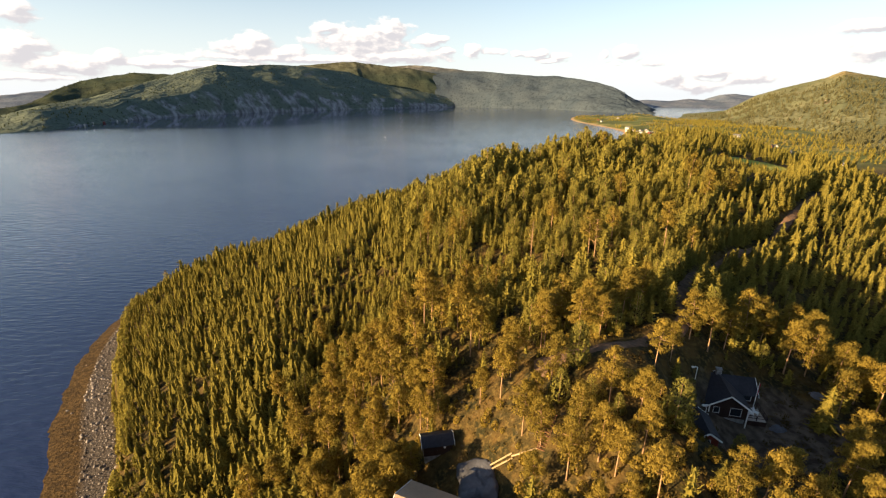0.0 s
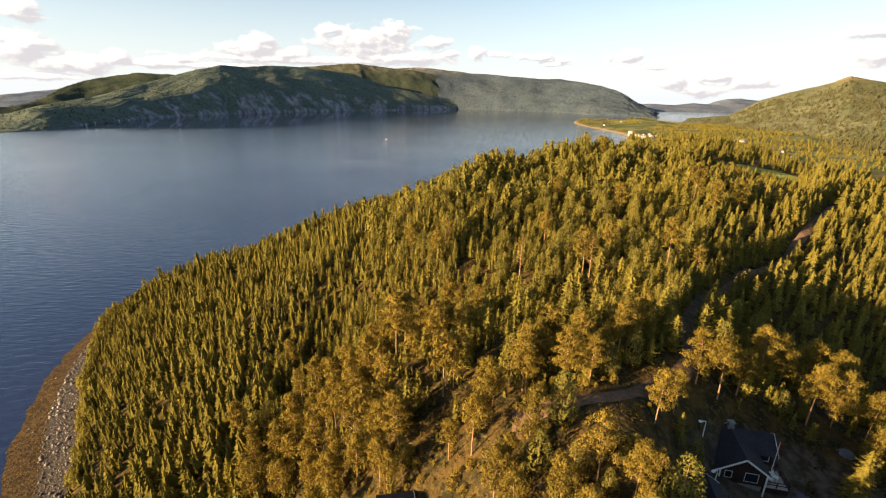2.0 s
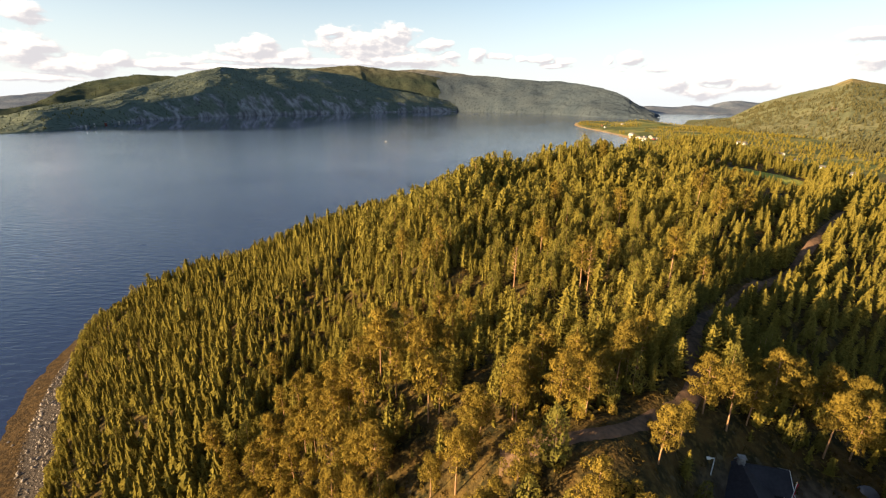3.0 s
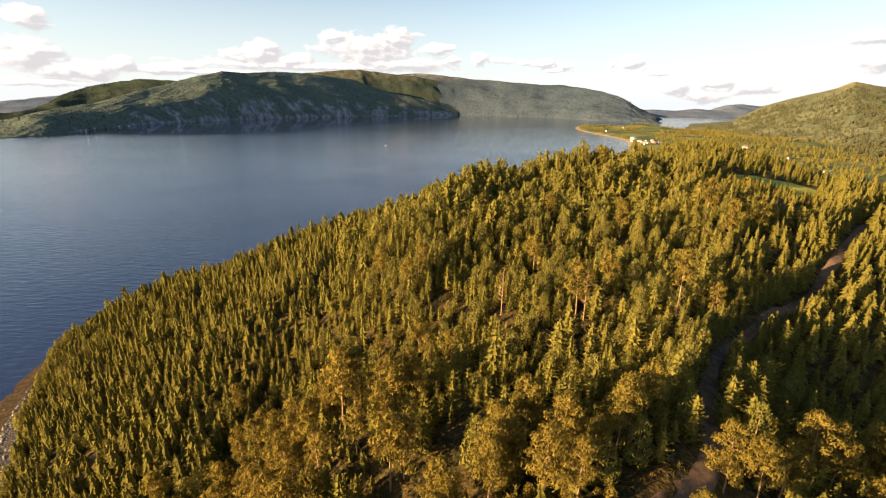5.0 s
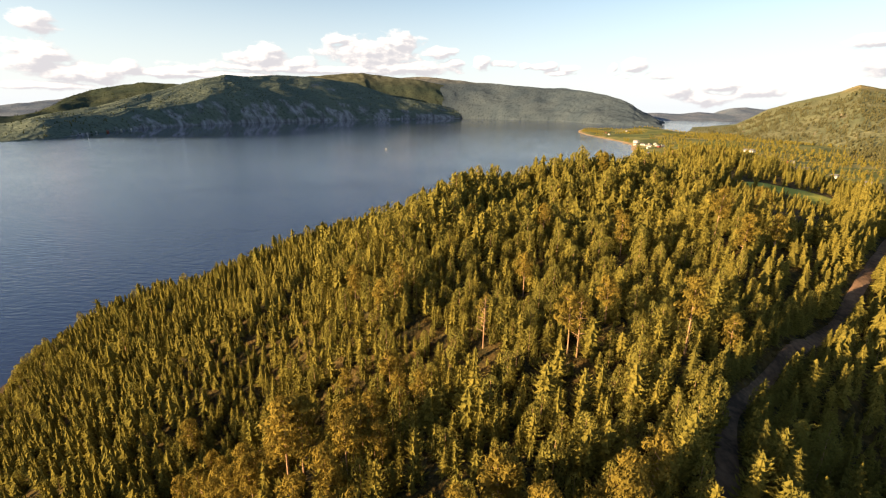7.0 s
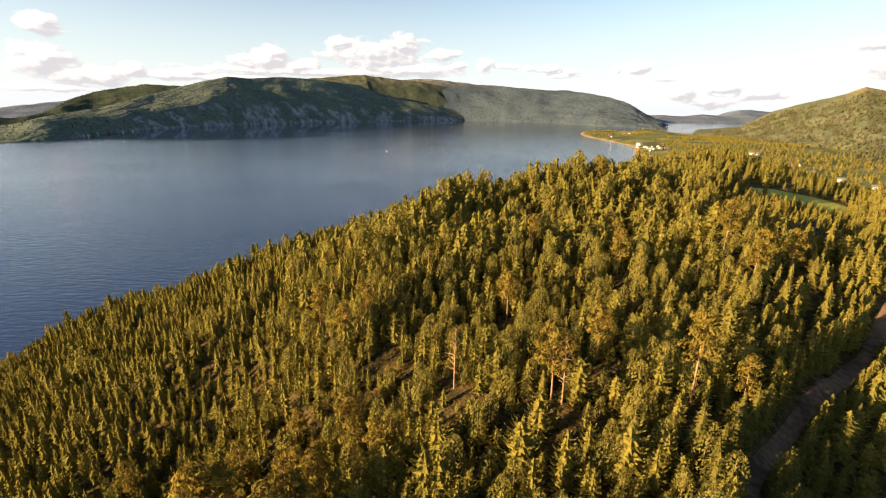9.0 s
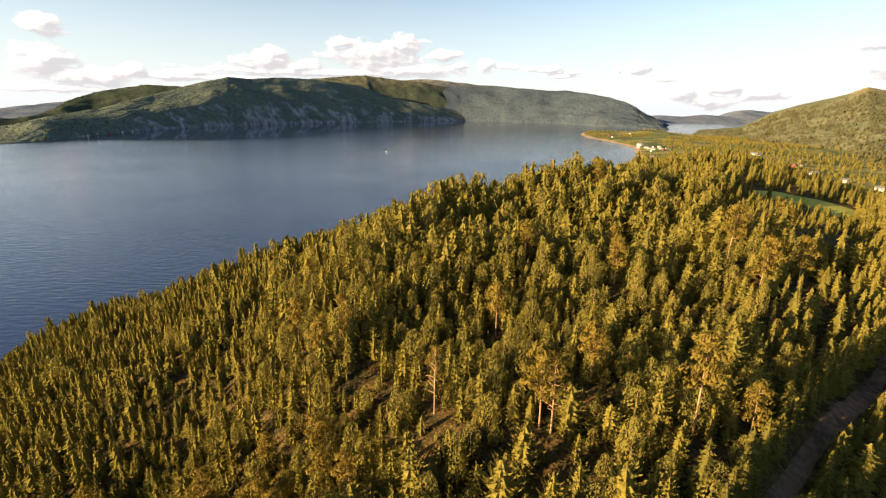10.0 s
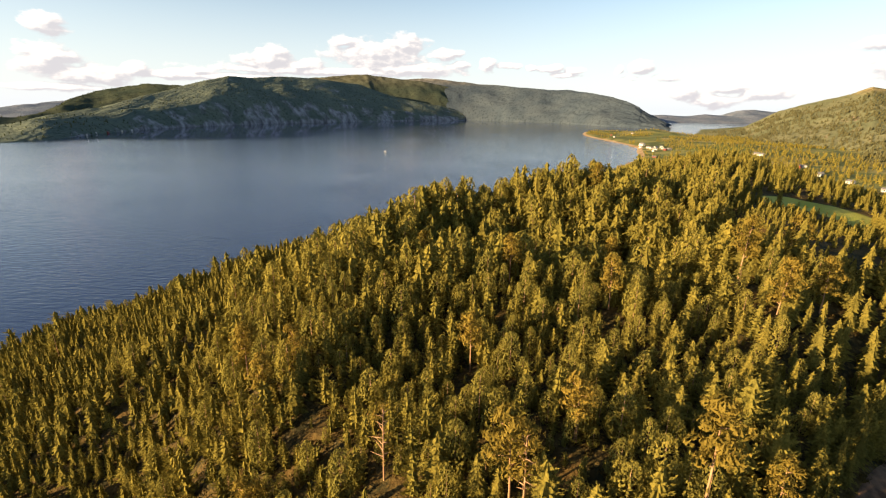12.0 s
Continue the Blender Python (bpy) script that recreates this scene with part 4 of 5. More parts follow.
PINE_AT = [(28.1, 50.5, 7.4), (32.5, 54.7, 6.4), (38.0, 60.1, 8.4), (40.5, 59.0, 9.0), (44.2, 60.8, 7.2), (50.7, 64.0, 8.8), (52.1, 63.8, 7.2),
           (53.3, 59.2, 9.6), (57.2, 59.7, 9.4), (59.4, 57.0, 9.2), (56.6, 52.2, 8.0), (63.4, 57.0, 7.0), (50.5, 43.5, 8.4), (31.5, 33.0, 7.4), (28.6, 33.4, 6.4), (34.5, 35.0, 7.0), (47.5, 40.0, 8.2), (52.5, 41.0, 8.8), (44.5, 37.5, 8.0),
           (4.7, 66.4, 11.2), (6.2, 67.0, 10.0), (8.2, 53.0, 9.2), (10.1, 45.8, 8.2), (11.7, 46.6, 7.0), (13.9, 48.5, 8.4), (15.6, 41.4, 7.4),
           (19.5, 43.3, 7.8), (21.1, 37.2, 7.0), (13.6, 37.9, 8.4), (10.0, 56.0, 7.4), (-1.4, 59.3, 9.6), (-3.8, 79.2, 13.4), (-2.3, 80.2, 11.5),
           (-36.3, 82.8, 11.5), (-26.2, 65.8, 10.5), (-12.7, 82.2, 10.4), (-7.1, 58.2, 9.2), (-20.9, 69.1, 9.2), (-21.9, 89.4, 10.0),
           (48.7, 92.6, 11.8), (32.8, 94.4, 10.8), (33.9, 93.5, 10.2), (20.8, 98.7, 9.6), (-4.4, 122.2, 10.5), (5.8, 116.8, 8.5), (2.8, 112.0, 10.0), (40.3, 101.0, 8.2), (55.1, 93.0, 7.6),
           (67.0, 190.0, 11.0), (70.4, 206.0, 11.0), (73.0, 208.5, 10.0), (68.5, 209.5, 9.5), (74.0, 132.5, 10.5), (73.5, 122.0, 10.0), (82.0, 125.0, 9.0), (37.7, 140.0, 9.5),
           (-7.5, 38.5, 12.1), (-9.0, 41.0, 12.6), (-6.8, 43.5, 11.6), (-11.0, 38.0, 12.1), (-8.5, 46.0, 11.6), (-10.5, 44.0, 12.6), (-13.0, 42.0, 12.6),
           (62.0, 158.0, 11.0), (88.0, 140.0, 10.0), (21.5, 151.0, 9.5), (52.0, 128.0, 9.5), (30.0, 118.0, 9.5)]
kinds = []
for i in range(12):
    near = i < 6
    kinds.append(pine(10.0, 80 + i % 6, 24 if near else 20, 92 if near else 38, (0.36, 0.46, 0.30, 0.50, 0.40, 0.33)[i % 6], (0.175, 0.15, 0.19, 0.16, 0.18, 0.165)[i % 6], blade=0.165 if near else 0.25))
bare_pine = pine(10.0, 90, 22, 30, 0.3, 0.15, 0.06, sparse=True)
x, y = sown(-48, 72, 20, 106, 3.1, lambda x, y: (1 - open_ground(x, y)) * pine_zone(x, y) * np.where(y < 50, 0.92, 0.72))
dp = np.array([min(math.hypot(a - p[0], b - p[1]) for p in PINE_AT) for a, b in zip(x, y)])
x, y = x[dp > 2.6], y[dp > 2.6]
clear = (near_line(x + 1.5, y + 4.5, ROAD[:7], 6.0, 0.1) > 0) | (dist_line(x + 1, y + 3, [(2, 62), (8, 67), (15, 73), (21, 78)])[0] < 4.5) | (x > 23.5) & (x < 58) & (y > 34.5) & (y < 55) | (x > -3) & (x < 8) & (y > 36) & (y < 52)
x, y = x[~clear], y[~clear]
spots = PINE_AT + [(float(a), float(b), float(rng.uniform(6.5, 10.0) * (0.80 if b < 50 else 1.0))) for a, b in zip(x, y)][:290]
first = {}
for i, (px_, py_, ph) in enumerate(spots):
    k = 12 if px_ in (20.8, 33.9) else i % 6 + (6 if py_ > 64 else 0)
    where = (px_, py_, float(rng.uniform(0, 6.28)), ph / 10.0)
    if k not in first:
        crown, wood = bare_pine if k == 12 else kinds[k]
        label = "half-bare tall pine with thin reddish branches" if k == 12 else "tall pine with a bare reddish trunk and golden crown"
        first[k] = tree_thing("pine_tree", label, "pine", "pines on the headland", crown, wood, pine_mat, bark_mat, where)
    else:
        more_of(first[k], where)

# ---- the thick young wood ----
def wood_density(x, y):
    gaps = np.where(fbm(x / 13, y / 13, 2, 31) > -0.34, 1.0, 0.45)
    return (1 - open_ground(x, y)) * (1 - 0.85 * pine_zone(x, y)) * gaps * (1 - glades(x, y)) * np.where(x < -10, 0.95, 1.0) * (1 - 0.12 * blob(x, y, -42, 100, 20, 34))


def glades(x, y):
    """Low growth only, round the foot of the tall pines."""
    g = np.zeros(np.shape(x))
    for px_, py_, _ in TALL:
        g = np.maximum(g, ((x - px_ + 0.6) / 2.4) ** 2 + ((y - py_ + 3.2) / 4.4) ** 2 < 1)
    return g * 0.9


TALL = [p for p in PINE_AT if p[1] > 90 and p[0] > 10]
x, y = sown(-160, 260, 30, 205, 2.15, wood_density)
is_spruce = rng.random(len(x)) < 0.07 + 0.83 * gloom(x, y)
pick = rng.random(len(x))
young = np.where(pick < 0.30, rng.uniform(1.8, 3.4, len(x)), np.where(pick < 0.80, rng.uniform(3.4, 5.4, len(x)), rng.uniform(5.4, 8.0, len(x))))
tall = np.clip(5.5 + 3.6 * fbm(x / 25, y / 25, 3, 33) + rng.uniform(-2.2, 2.4, len(x)) + 0.5 * (x < -15), 2.6, 11.5)
h = np.where(is_spruce & (x < 10), tall, (0.84 * young + 0.14 * tall) * np.interp(y, [125, 140, 165], [1.0, 1.45, 1.6]))
h = h * np.clip(dist_line(x, y, COAST)[0] / 45, 0.66, 1.0) * np.where(x < -28, 0.9, 1.0)
h = h * (1 - 0.68 * near_line(x, y, [(98, 152), (128, 188)], 19.0, 6.0))
near_spruce = is_spruce & (y > 60) & (y < 92) & (x > 18) & (x < 62)
for i in np.flatnonzero(near_spruce)[:220]:
    where = (float(x[i]), float(y[i]), float(rng.uniform(0, 6.28)), float(h[i]) / 8.0)
    k = int(i) % 5
    if ("s", k) not in first:
        (cv, cf, cn), (tv, tf) = SPRUCE[k]
        first["s", k] = tree_thing("spruce_tree", "slender young spruce with drooping green boughs", "spruce", "spruces by the track", (cv * 8, cf, cn), (tv * 8, tf), spruce_mat, bark_mat, where)
    else:
        more_of(first["s", k], where)
# the rows of spruce that hem in the track
for i, t in enumerate(np.linspace(0.50, 0.97, 84)):
    a, b = sample_line(ROAD, np.array([t, t + 0.01]))
    dx, dy = b - a
    ln = math.hypot(dx, dy)
    side = -1 if i % 3 == 0 else 1
    off = side * float(rng.uniform(1.9, 3.4))
    where = (float(a[0] - dy / ln * off), float(a[1] + dx / ln * off), float(rng.uniform(0, 6.28)), float(rng.uniform(2.4, 6.4)) / 8.0)
    more_of(first["s", i % 5], where)
rest = is_spruce.copy()
rest[np.flatnonzero(near_spruce)[:220]] = False
close = rest & (y < 124) & (x > -34) & (x < 70)
away = rest & ~close
scatter(SPRUCE, planted(x[close], y[close], h[close], len(SPRUCE), (1.0, 1.35)), "spruce_forest", [spruce_mat, bark_mat], "dense young spruce wood lit gold by evening sun", "forest")
scatter(SPRUCE_MID, planted(x[away], y[away], h[away], len(SPRUCE_MID), (1.0, 1.45)), "hillside_spruce_forest", [spruce_mat, bark_mat], "dense spruce wood on the seaward slope", "forest")
is_birch = ~is_spruce & (rng.random(len(x)) < 0.36)
is_birch |= ~is_spruce & (fbm(x / 20, y / 20, 2, 77) > 0.25) & (rng.random(len(x)) < 0.6)
sel = ~is_spruce & ~is_birch
for where_, pines, leafy, words in ((y < 140, YOUNG_PINE, BUSHY_NEAR, "near the track"), (y >= 140, YOUNG_PINE_MID, BUSHY, "over the hilltop")):
    k = sel & where_
    scatter(pines, planted(x[k], y[k], h[k], len(pines), (0.85, 1.35)), "young_pine_wood", [young_pine_mat, bark_mat], "thick young pines on the sunlit hillside " + words, "forest")
    k = is_birch & where_
    scatter(leafy, planted(x[k], y[k], h[k] * 0.95, len(leafy), (0.9, 1.35)), "birch_wood", [birch_mat, bark_mat], "yellow-green birches among the conifers " + words, "forest")
# saplings in the gaps
x, y = sown(-160, 30, 40, 200, 3.2, lambda x, y: (1 - open_ground(x, y)) * gloom(x, y) * 0.9)
scatter(SAPLING, planted(x, y, rng.uniform(1.4, 3.8, len(x)), 3, (1.0, 1.4)), "spruce_saplings", [spruce_mat, bark_mat], "low spruce saplings between the taller trees", "forest")
x, y = sown(-45, 110, 58, 135, 1.95, lambda x, y: (1 - open_ground(x, y)) * np.where(x < 30, 0.75, 0.6 * (1 - gloom(x, y))))
scatter(SAPLING, planted(x, y, rng.uniform(0.9, 3.0, len(x)), 3, (0.85, 1.2)), "pine_saplings", [young_pine_mat, bark_mat], "small self-sown pine saplings in the heather", "forest")
x, y = sown(-14, 31, 28, 62, 1.6, lambda x, y: (1 - open_ground(x, y)) * 0.8 * (fbm(x / 6, y / 6, 2, 44) > -0.22))
scatter(BUSHY, planted(x, y, rng.uniform(0.6, 1.9, len(x)), 3, (1.5, 2.4)), "pine_scrub", [pine_mat, bark_mat], "low golden pine scrub on the slope above the shed", "shrub")
# birches along the beach
x, y = sown(-160, -70, 40, 190, 2.2, lambda x, y: (dist_line(x, y, COAST)[0] < beach_width(y) + 9) * 0.8)
scatter(BUSHY, planted(x, y, rng.uniform(3.0, 5.5, len(x)), len(BUSHY), (1.0, 1.5)), "shore_birches", [birch_mat, bark_mat], "low yellow-green birches along the stony beach", "forest")
# undergrowth
x, y = sown(-60, 100, 26, 125, 1.25, lambda x, y: np.clip(0.55 + 0.45 * open_ground(x, y), 0, 1) * (1 - near_line(x, y, ROAD, 1.5, 0.6)) * (1 - blob(x, y, 41, 52.5, 6.5, 6)) * (1 - blob(x, y, 2, 42, 6, 6)))
SHRUB = [unit((clump(np.array((0, 0, 0.1)), 0.5, 22, np.random.default_rng(160 + i), 0.55, 0.26), None), 1.0, -0.5, 0.5) for i in range(4)]
scatter(SHRUB, planted(x, y, rng.uniform(0.4, 1.2, len(x)), 4, (0.9, 1.6)), "heather", [heath_mat, bark_mat], "brown heather and juniper scrub under the pines", "shrub")
x, y = sown(-170, 420, 205, 440, 4.7, lambda x, y: 0.92 - open_ground(x, y))
rise_ = np.interp(y, [205, 250, 265, 320, 345], [0.85, 0.95, 1.3, 1.3, 1])
far_s = rng.random(len(x)) < 0.55
for where_, firs, leafy, words in ((y < 268, SPRUCE_MID, YOUNG_PINE_MID, "hilltop"), (y >= 268, SPRUCE_FAR, BUSHY_FAR, "far ridge")):
    k = far_s & where_
    scatter(firs, planted(x[k], y[k], rng.uniform(4.5, 8.5, k.sum()) * rise_[k], len(firs)), "far_spruce_forest", [spruce_mat, bark_mat], "spruce wood over the headland's " + words, "forest")
    k = ~far_s & where_
    scatter(leafy, planted(x[k], y[k], rng.uniform(4.0, 8.0, k.sum()) * rise_[k], len(leafy)), "far_pine_wood", [young_pine_mat, bark_mat], "pines over the headland's " + words, "forest")
VILLAGE = [(568, 1407, 8, 17, 7), (556, 1332, 6, 10, 4), (552, 1300, 6, 9, 4), (566, 1308, 6, 12, 5), (574, 1285, 6, 9, 4), (566, 1250, 6, 8, 4), (549, 1270, 6, 10, 4),
           (580, 1257, 6, 9, 4), (526, 1225, 5, 8, 3), (590, 1330, 6, 10, 4), (545, 1355, 6, 9, 4), (470, 1086, 5, 8, 3), (641, 1130, 6, 9, 4), (654, 1125, 6, 9, 4), (620, 1062, 6, 9, 4),
           (704, 1095, 8, 24, 4), (527, 757, 8, 17, 4), (554, 828, 6, 9, 4), (563, 853, 6, 9, 4), (541, 790, 6, 9, 4), (590, 798, 6, 10, 4), (598, 785, 6, 9, 4), (608, 793, 6, 9, 4),
           (647, 892, 6, 13, 4), (660, 897, 6, 8, 3), (586, 708, 6, 9, 4), (578, 644, 6, 9, 4), (512, 712, 6, 8, 3), (620, 1800, 6, 9, 4), (640, 1900, 6, 9, 4), (760, 2000, 6, 9, 4)]


def by_houses(x, y):
    """1 on the cleared plots of the village and just before them."""
    near = np.zeros(np.shape(x), bool)
    for hx, hy, _, _, _ in VILLAGE:
        ux, uy = hx / math.hypot(hx, hy), hy / math.hypot(hx, hy)
        along, across = (x - hx) * ux + (y - hy) * uy, (y - hy) * ux - (x - hx) * uy
        near |= (np.abs(across) < 16) & (along < 20) & (along > -75)
    return near


x, y = sown(-60, 1100, 440, 2300, 11.4, lambda x, y: 0.85 * ~by_houses(x, y) * (fbm(x / 90, y / 90, 3, 61) > np.clip(-0.22 + 0.00038 * (y - 470) - 0.25 * (x > 640), -1, 0.05)))
leafy = rng.random(len(x)) < 0.6
scatter(SPRUCE_FAR, planted(x[~leafy], y[~leafy], rng.uniform(6, 11, (~leafy).sum()), 3, (1.0, 1.4)), "valley_spruces", [spruce_mat, bark_mat], "dark spruces on the valley side below the ridge", "forest")
scatter(BUSHY_FAR, planted(x[leafy], y[leafy], rng.uniform(4, 8, leafy.sum()), 2, (1.2, 2.0)), "valley_wood", [birch_mat, bark_mat], "golden-green birches between the valley's fields", "forest")
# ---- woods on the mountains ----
# darker needles for the crags, lighter and warmer ones for the green mountain
spruce_dark = foliage_material("dark_spruce_needles", (0.080, 0.085, 0.026), (0.034, 0.044, 0.016))
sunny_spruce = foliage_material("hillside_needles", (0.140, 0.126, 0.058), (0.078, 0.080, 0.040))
FAR_TREE = [unit((conifer(10.0, 200 + i, 4, 4, 1, 0.30, (-0.2, 0.2), 0.6, 0.26, 0.0), None), 10.0) for i in range(3)]


def wooded(names, count, h0, h1, protos, material, name, label, lo=0.02, hi=1.0):
    rows = []
    for nm, share in names:
        px, py, pz, pv = SLOPES[nm]
        n = int(count * share)
        j, i = rng.integers(0, px.shape[0] - 1, n), rng.integers(0, px.shape[1] - 1, n)
        u, v = rng.random(n), rng.random(n)

        def at_(g):
            return (g[j, i] * (1 - u) + g[j, i + 1] * u) * (1 - v) + (g[j + 1, i] * (1 - u) + g[j + 1, i + 1] * u) * v
        X, Y, Z, W = at_(px), at_(py), at_(pz), at_(pv)
        steep = np.abs(pz[j + 1, i] - pz[j, i]) / (np.hypot(px[j + 1, i] - px[j, i], py[j + 1, i] - py[j, i]) + 0.1)
        ok = (rng.random(n) < np.clip((i / px.shape[1] - 0.06) / 0.22, 0, 1)) & (W > lo) & (W < hi) & (Z > 2) & (steep < 1.0) & (fbm(X / 60, Y / 60, 3, 71) > -0.15 - 0.3 * rng.random(n)) & (Y < 4600)
        X, Y, Z = X[ok], Y[ok], Z[ok]
        m = len(X)
        rows.append(np.stack([X, Y, Z - 1, rng.uniform(h0, h1, m), rng.uniform(0, 6.28, m), rng.integers(0, len(protos), m), rng.random(m), rng.uniform(0.9, 1.4, m)], 1))
    return scatter(protos, np.concatenate(rows), name, [material, bark_mat], label, "forest")


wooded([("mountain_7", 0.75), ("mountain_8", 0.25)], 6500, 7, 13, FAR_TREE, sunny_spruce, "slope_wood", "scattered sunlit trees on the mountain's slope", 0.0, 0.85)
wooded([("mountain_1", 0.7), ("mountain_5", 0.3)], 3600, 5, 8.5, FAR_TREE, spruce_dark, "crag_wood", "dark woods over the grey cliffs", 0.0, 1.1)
# ---- track ----
def track():
    pts = np.array(ROAD, float)
    seg = np.concatenate([[0], np.cumsum(np.hypot(*np.diff(pts, axis=0).T))])
    s = np.arange(0, seg[-1], 0.8)
    cx, cy = np.interp(s, seg, pts[:, 0]), np.interp(s, seg, pts[:, 1])
    for _ in range(6):
        cx[1:-1], cy[1:-1] = (cx[:-2] + 2 * cx[1:-1] + cx[2:]) / 4, (cy[:-2] + 2 * cy[1:-1] + cy[2:]) / 4
    tx, ty = np.gradient(cx), np.gradient(cy)
    ln = np.hypot(tx, ty)
    wide = 0.95 + 0.45 * noise2(s / 7, s * 0, 4) + 1.6 * np.exp(-(s / 4.0) ** 2)
    rows = []
    for o, lift in ((-1, 0.02), (-0.72, 0.13), (-0.35, 0.10), (0, 0.15), (0.35, 0.10), (0.72, 0.13), (1, 0.02)):
        X, Y = cx - ty / ln * wide * o, cy + tx / ln * wide * o
        rows.append(np.stack([X, Y, ground_z(X, Y) + lift], 1))
    v = np.stack(rows, 1)
    return mesh_np("road", v.reshape(-1, 3), grid_faces(7, len(s)), [mat("gravel", (0.190, 0.112, 0.066), 0.95, 1.2, 0.4, (0.060, 0.037, 0.023), 0.03, 18.0)], smooth=True)


tagged(new("road", track()), "narrow pinkish gravel track through the pines", "road", kind="structure")


# ---- helpers for built things ----
def part(name, bm, material, parent=None, label=""):
    """Links a bmesh as one mesh object under a thing or a part."""
    me = bpy.data.meshes.new(name)
    bmesh.ops.recalc_face_normals(bm, faces=bm.faces)
    bm.to_mesh(me)
    bm.free()
    me.materials.append(material)
    ob = new(name, me)
    ob.parent = parent
    if label:
        ob["label"] = label
    return ob


def box(bm, x0, x1, y0, y1, z0, z1, m=None):
    c = [(x, y, z) for z in (z0, z1) for y in (y0, y1) for x in (x0, x1)]
    v = [bm.verts.new(m @ Vector(p) if m else p) for p in c]
    for f in ((0, 2, 3, 1), (4, 5, 7, 6), (0, 1, 5, 4), (2, 6, 7, 3), (0, 4, 6, 2), (1, 3, 7, 5)):
        bm.faces.new([v[i] for i in f])
    return bm


def boxes(*rows, m=None):
    bm = bmesh.new()
    for r in rows:
        box(bm, *r, m)
    return bm


def slab(a, b, c, d, thick):
    """A flat plate with corners a, b, c, d and a thickness below them."""
    bm = bmesh.new()
    p = [Vector(q) for q in (a, b, c, d)]
    n = (p[1] - p[0]).cross(p[3] - p[0]).normalized()
    if n.z < 0:
        n = -n
    top = [bm.verts.new(q) for q in p]
    bot = [bm.verts.new(q - n * thick) for q in p]
    bm.faces.new(top)
    bm.faces.new(bot[::-1])
    for i in range(4):
        bm.faces.new((top[i], top[(i + 1) % 4], bot[(i + 1) % 4], bot[i]))
    return bm


def beam(a, b, w, h):
    """A straight board from a to b, w wide and h high."""
    a, b = Vector(a), Vector(b)
    d = (b - a)
    s = d.cross(Vector((0, 0, 1)))
    s = (s.normalized() if s.length > 1e-4 else Vector((1, 0, 0))) * w / 2
    u = s.cross(d).normalized() * h / 2
    bm = bmesh.new()
    v = [bm.verts.new(p + i * s + j * u) for p in (a, b) for i, j in ((-1, -1), (1, -1), (1, 1), (-1, 1))]
    for f in ((0, 1, 2, 3), (7, 6, 5, 4), (0, 4, 5, 1), (1, 5, 6, 2), (2, 6, 7, 3), (3, 7, 4, 0)):
        bm.faces.new([v[i] for i in f])
    return bm


def round_post(x, y, z0, z1, r0, r1, sides=10):
    bm = bmesh.new()
    rings = []
    for z, r in ((z0, r0), (z1, r1)):
        rings.append([bm.verts.new((x + r * math.cos(6.2832 * k / sides), y + r * math.sin(6.2832 * k / sides), z)) for k in range(sides)])
    for k in range(sides):
        bm.faces.new((rings[0][k], rings[0][(k + 1) % sides], rings[1][(k + 1) % sides], rings[1][k]))
    bm.faces.new(rings[1])
    bm.faces.new(rings[0][::-1])
    return bm


def planks(axis, a, b, c0, c1, z, thick, width, gap=0.012):
    """Deck boards side by side."""
    rows, t = [], a
    while t < b - 0.02:
        e = min(t + width - gap, b)
        rows.append((t, e, c0, c1, z - thick, z) if axis == "x" else (c0, c1, t, e, z - thick, z))
        t += width
    return rows


dark_wall = mat("dark_stained_boards", (0.055, 0.030, 0.022), 0.8, 5.0, 0.5, None, 0.01, 30.0)
felt_roof = mat("dark_roof_felt", (0.034, 0.032, 0.038), 0.7, 3.0, 0.4, None, 0.01, 25.0)
white_paint = mat("white_paint", (0.80, 0.78, 0.74), 0.5, 4.0, 0.12)
deck_wood = mat("weathered_deck", (0.46, 0.38, 0.31), 0.85, 6.0, 0.35, None, 0.01, 30.0)
red_wood = mat("falu_red_boards", (0.22, 0.045, 0.03), 0.8, 5.0, 0.3)
stone_mat = mat("granite", (0.30, 0.29, 0.28), 0.9, 2.0, 0.5, (0.13, 0.125, 0.12), 0.05, 6.0)
tan_roof = mat("tan_roof_sheet", (0.33, 0.24, 0.16), 0.6, 2.0, 0.2, None, 0.01, 20.0)
raw_wood = mat("sawn_timber", (0.48, 0.34, 0.19), 0.8, 6.0, 0.3)
steel_mat = mat("dark_steel", (0.10, 0.10, 0.11), 0.4, 8.0, 0.2, None, 0, 1, 0.5, 0.8)


def glass_material():
    m = bpy.data.materials.new("window_glass")
    m.use_nodes = True
    b = m.node_tree.nodes["Principled BSDF"]
    b.inputs["Base Color"].default_value = (0.02, 0.024, 0.03, 1)
    b.inputs["Roughness"].default_value = 0.06
    return m


glass = glass_material()


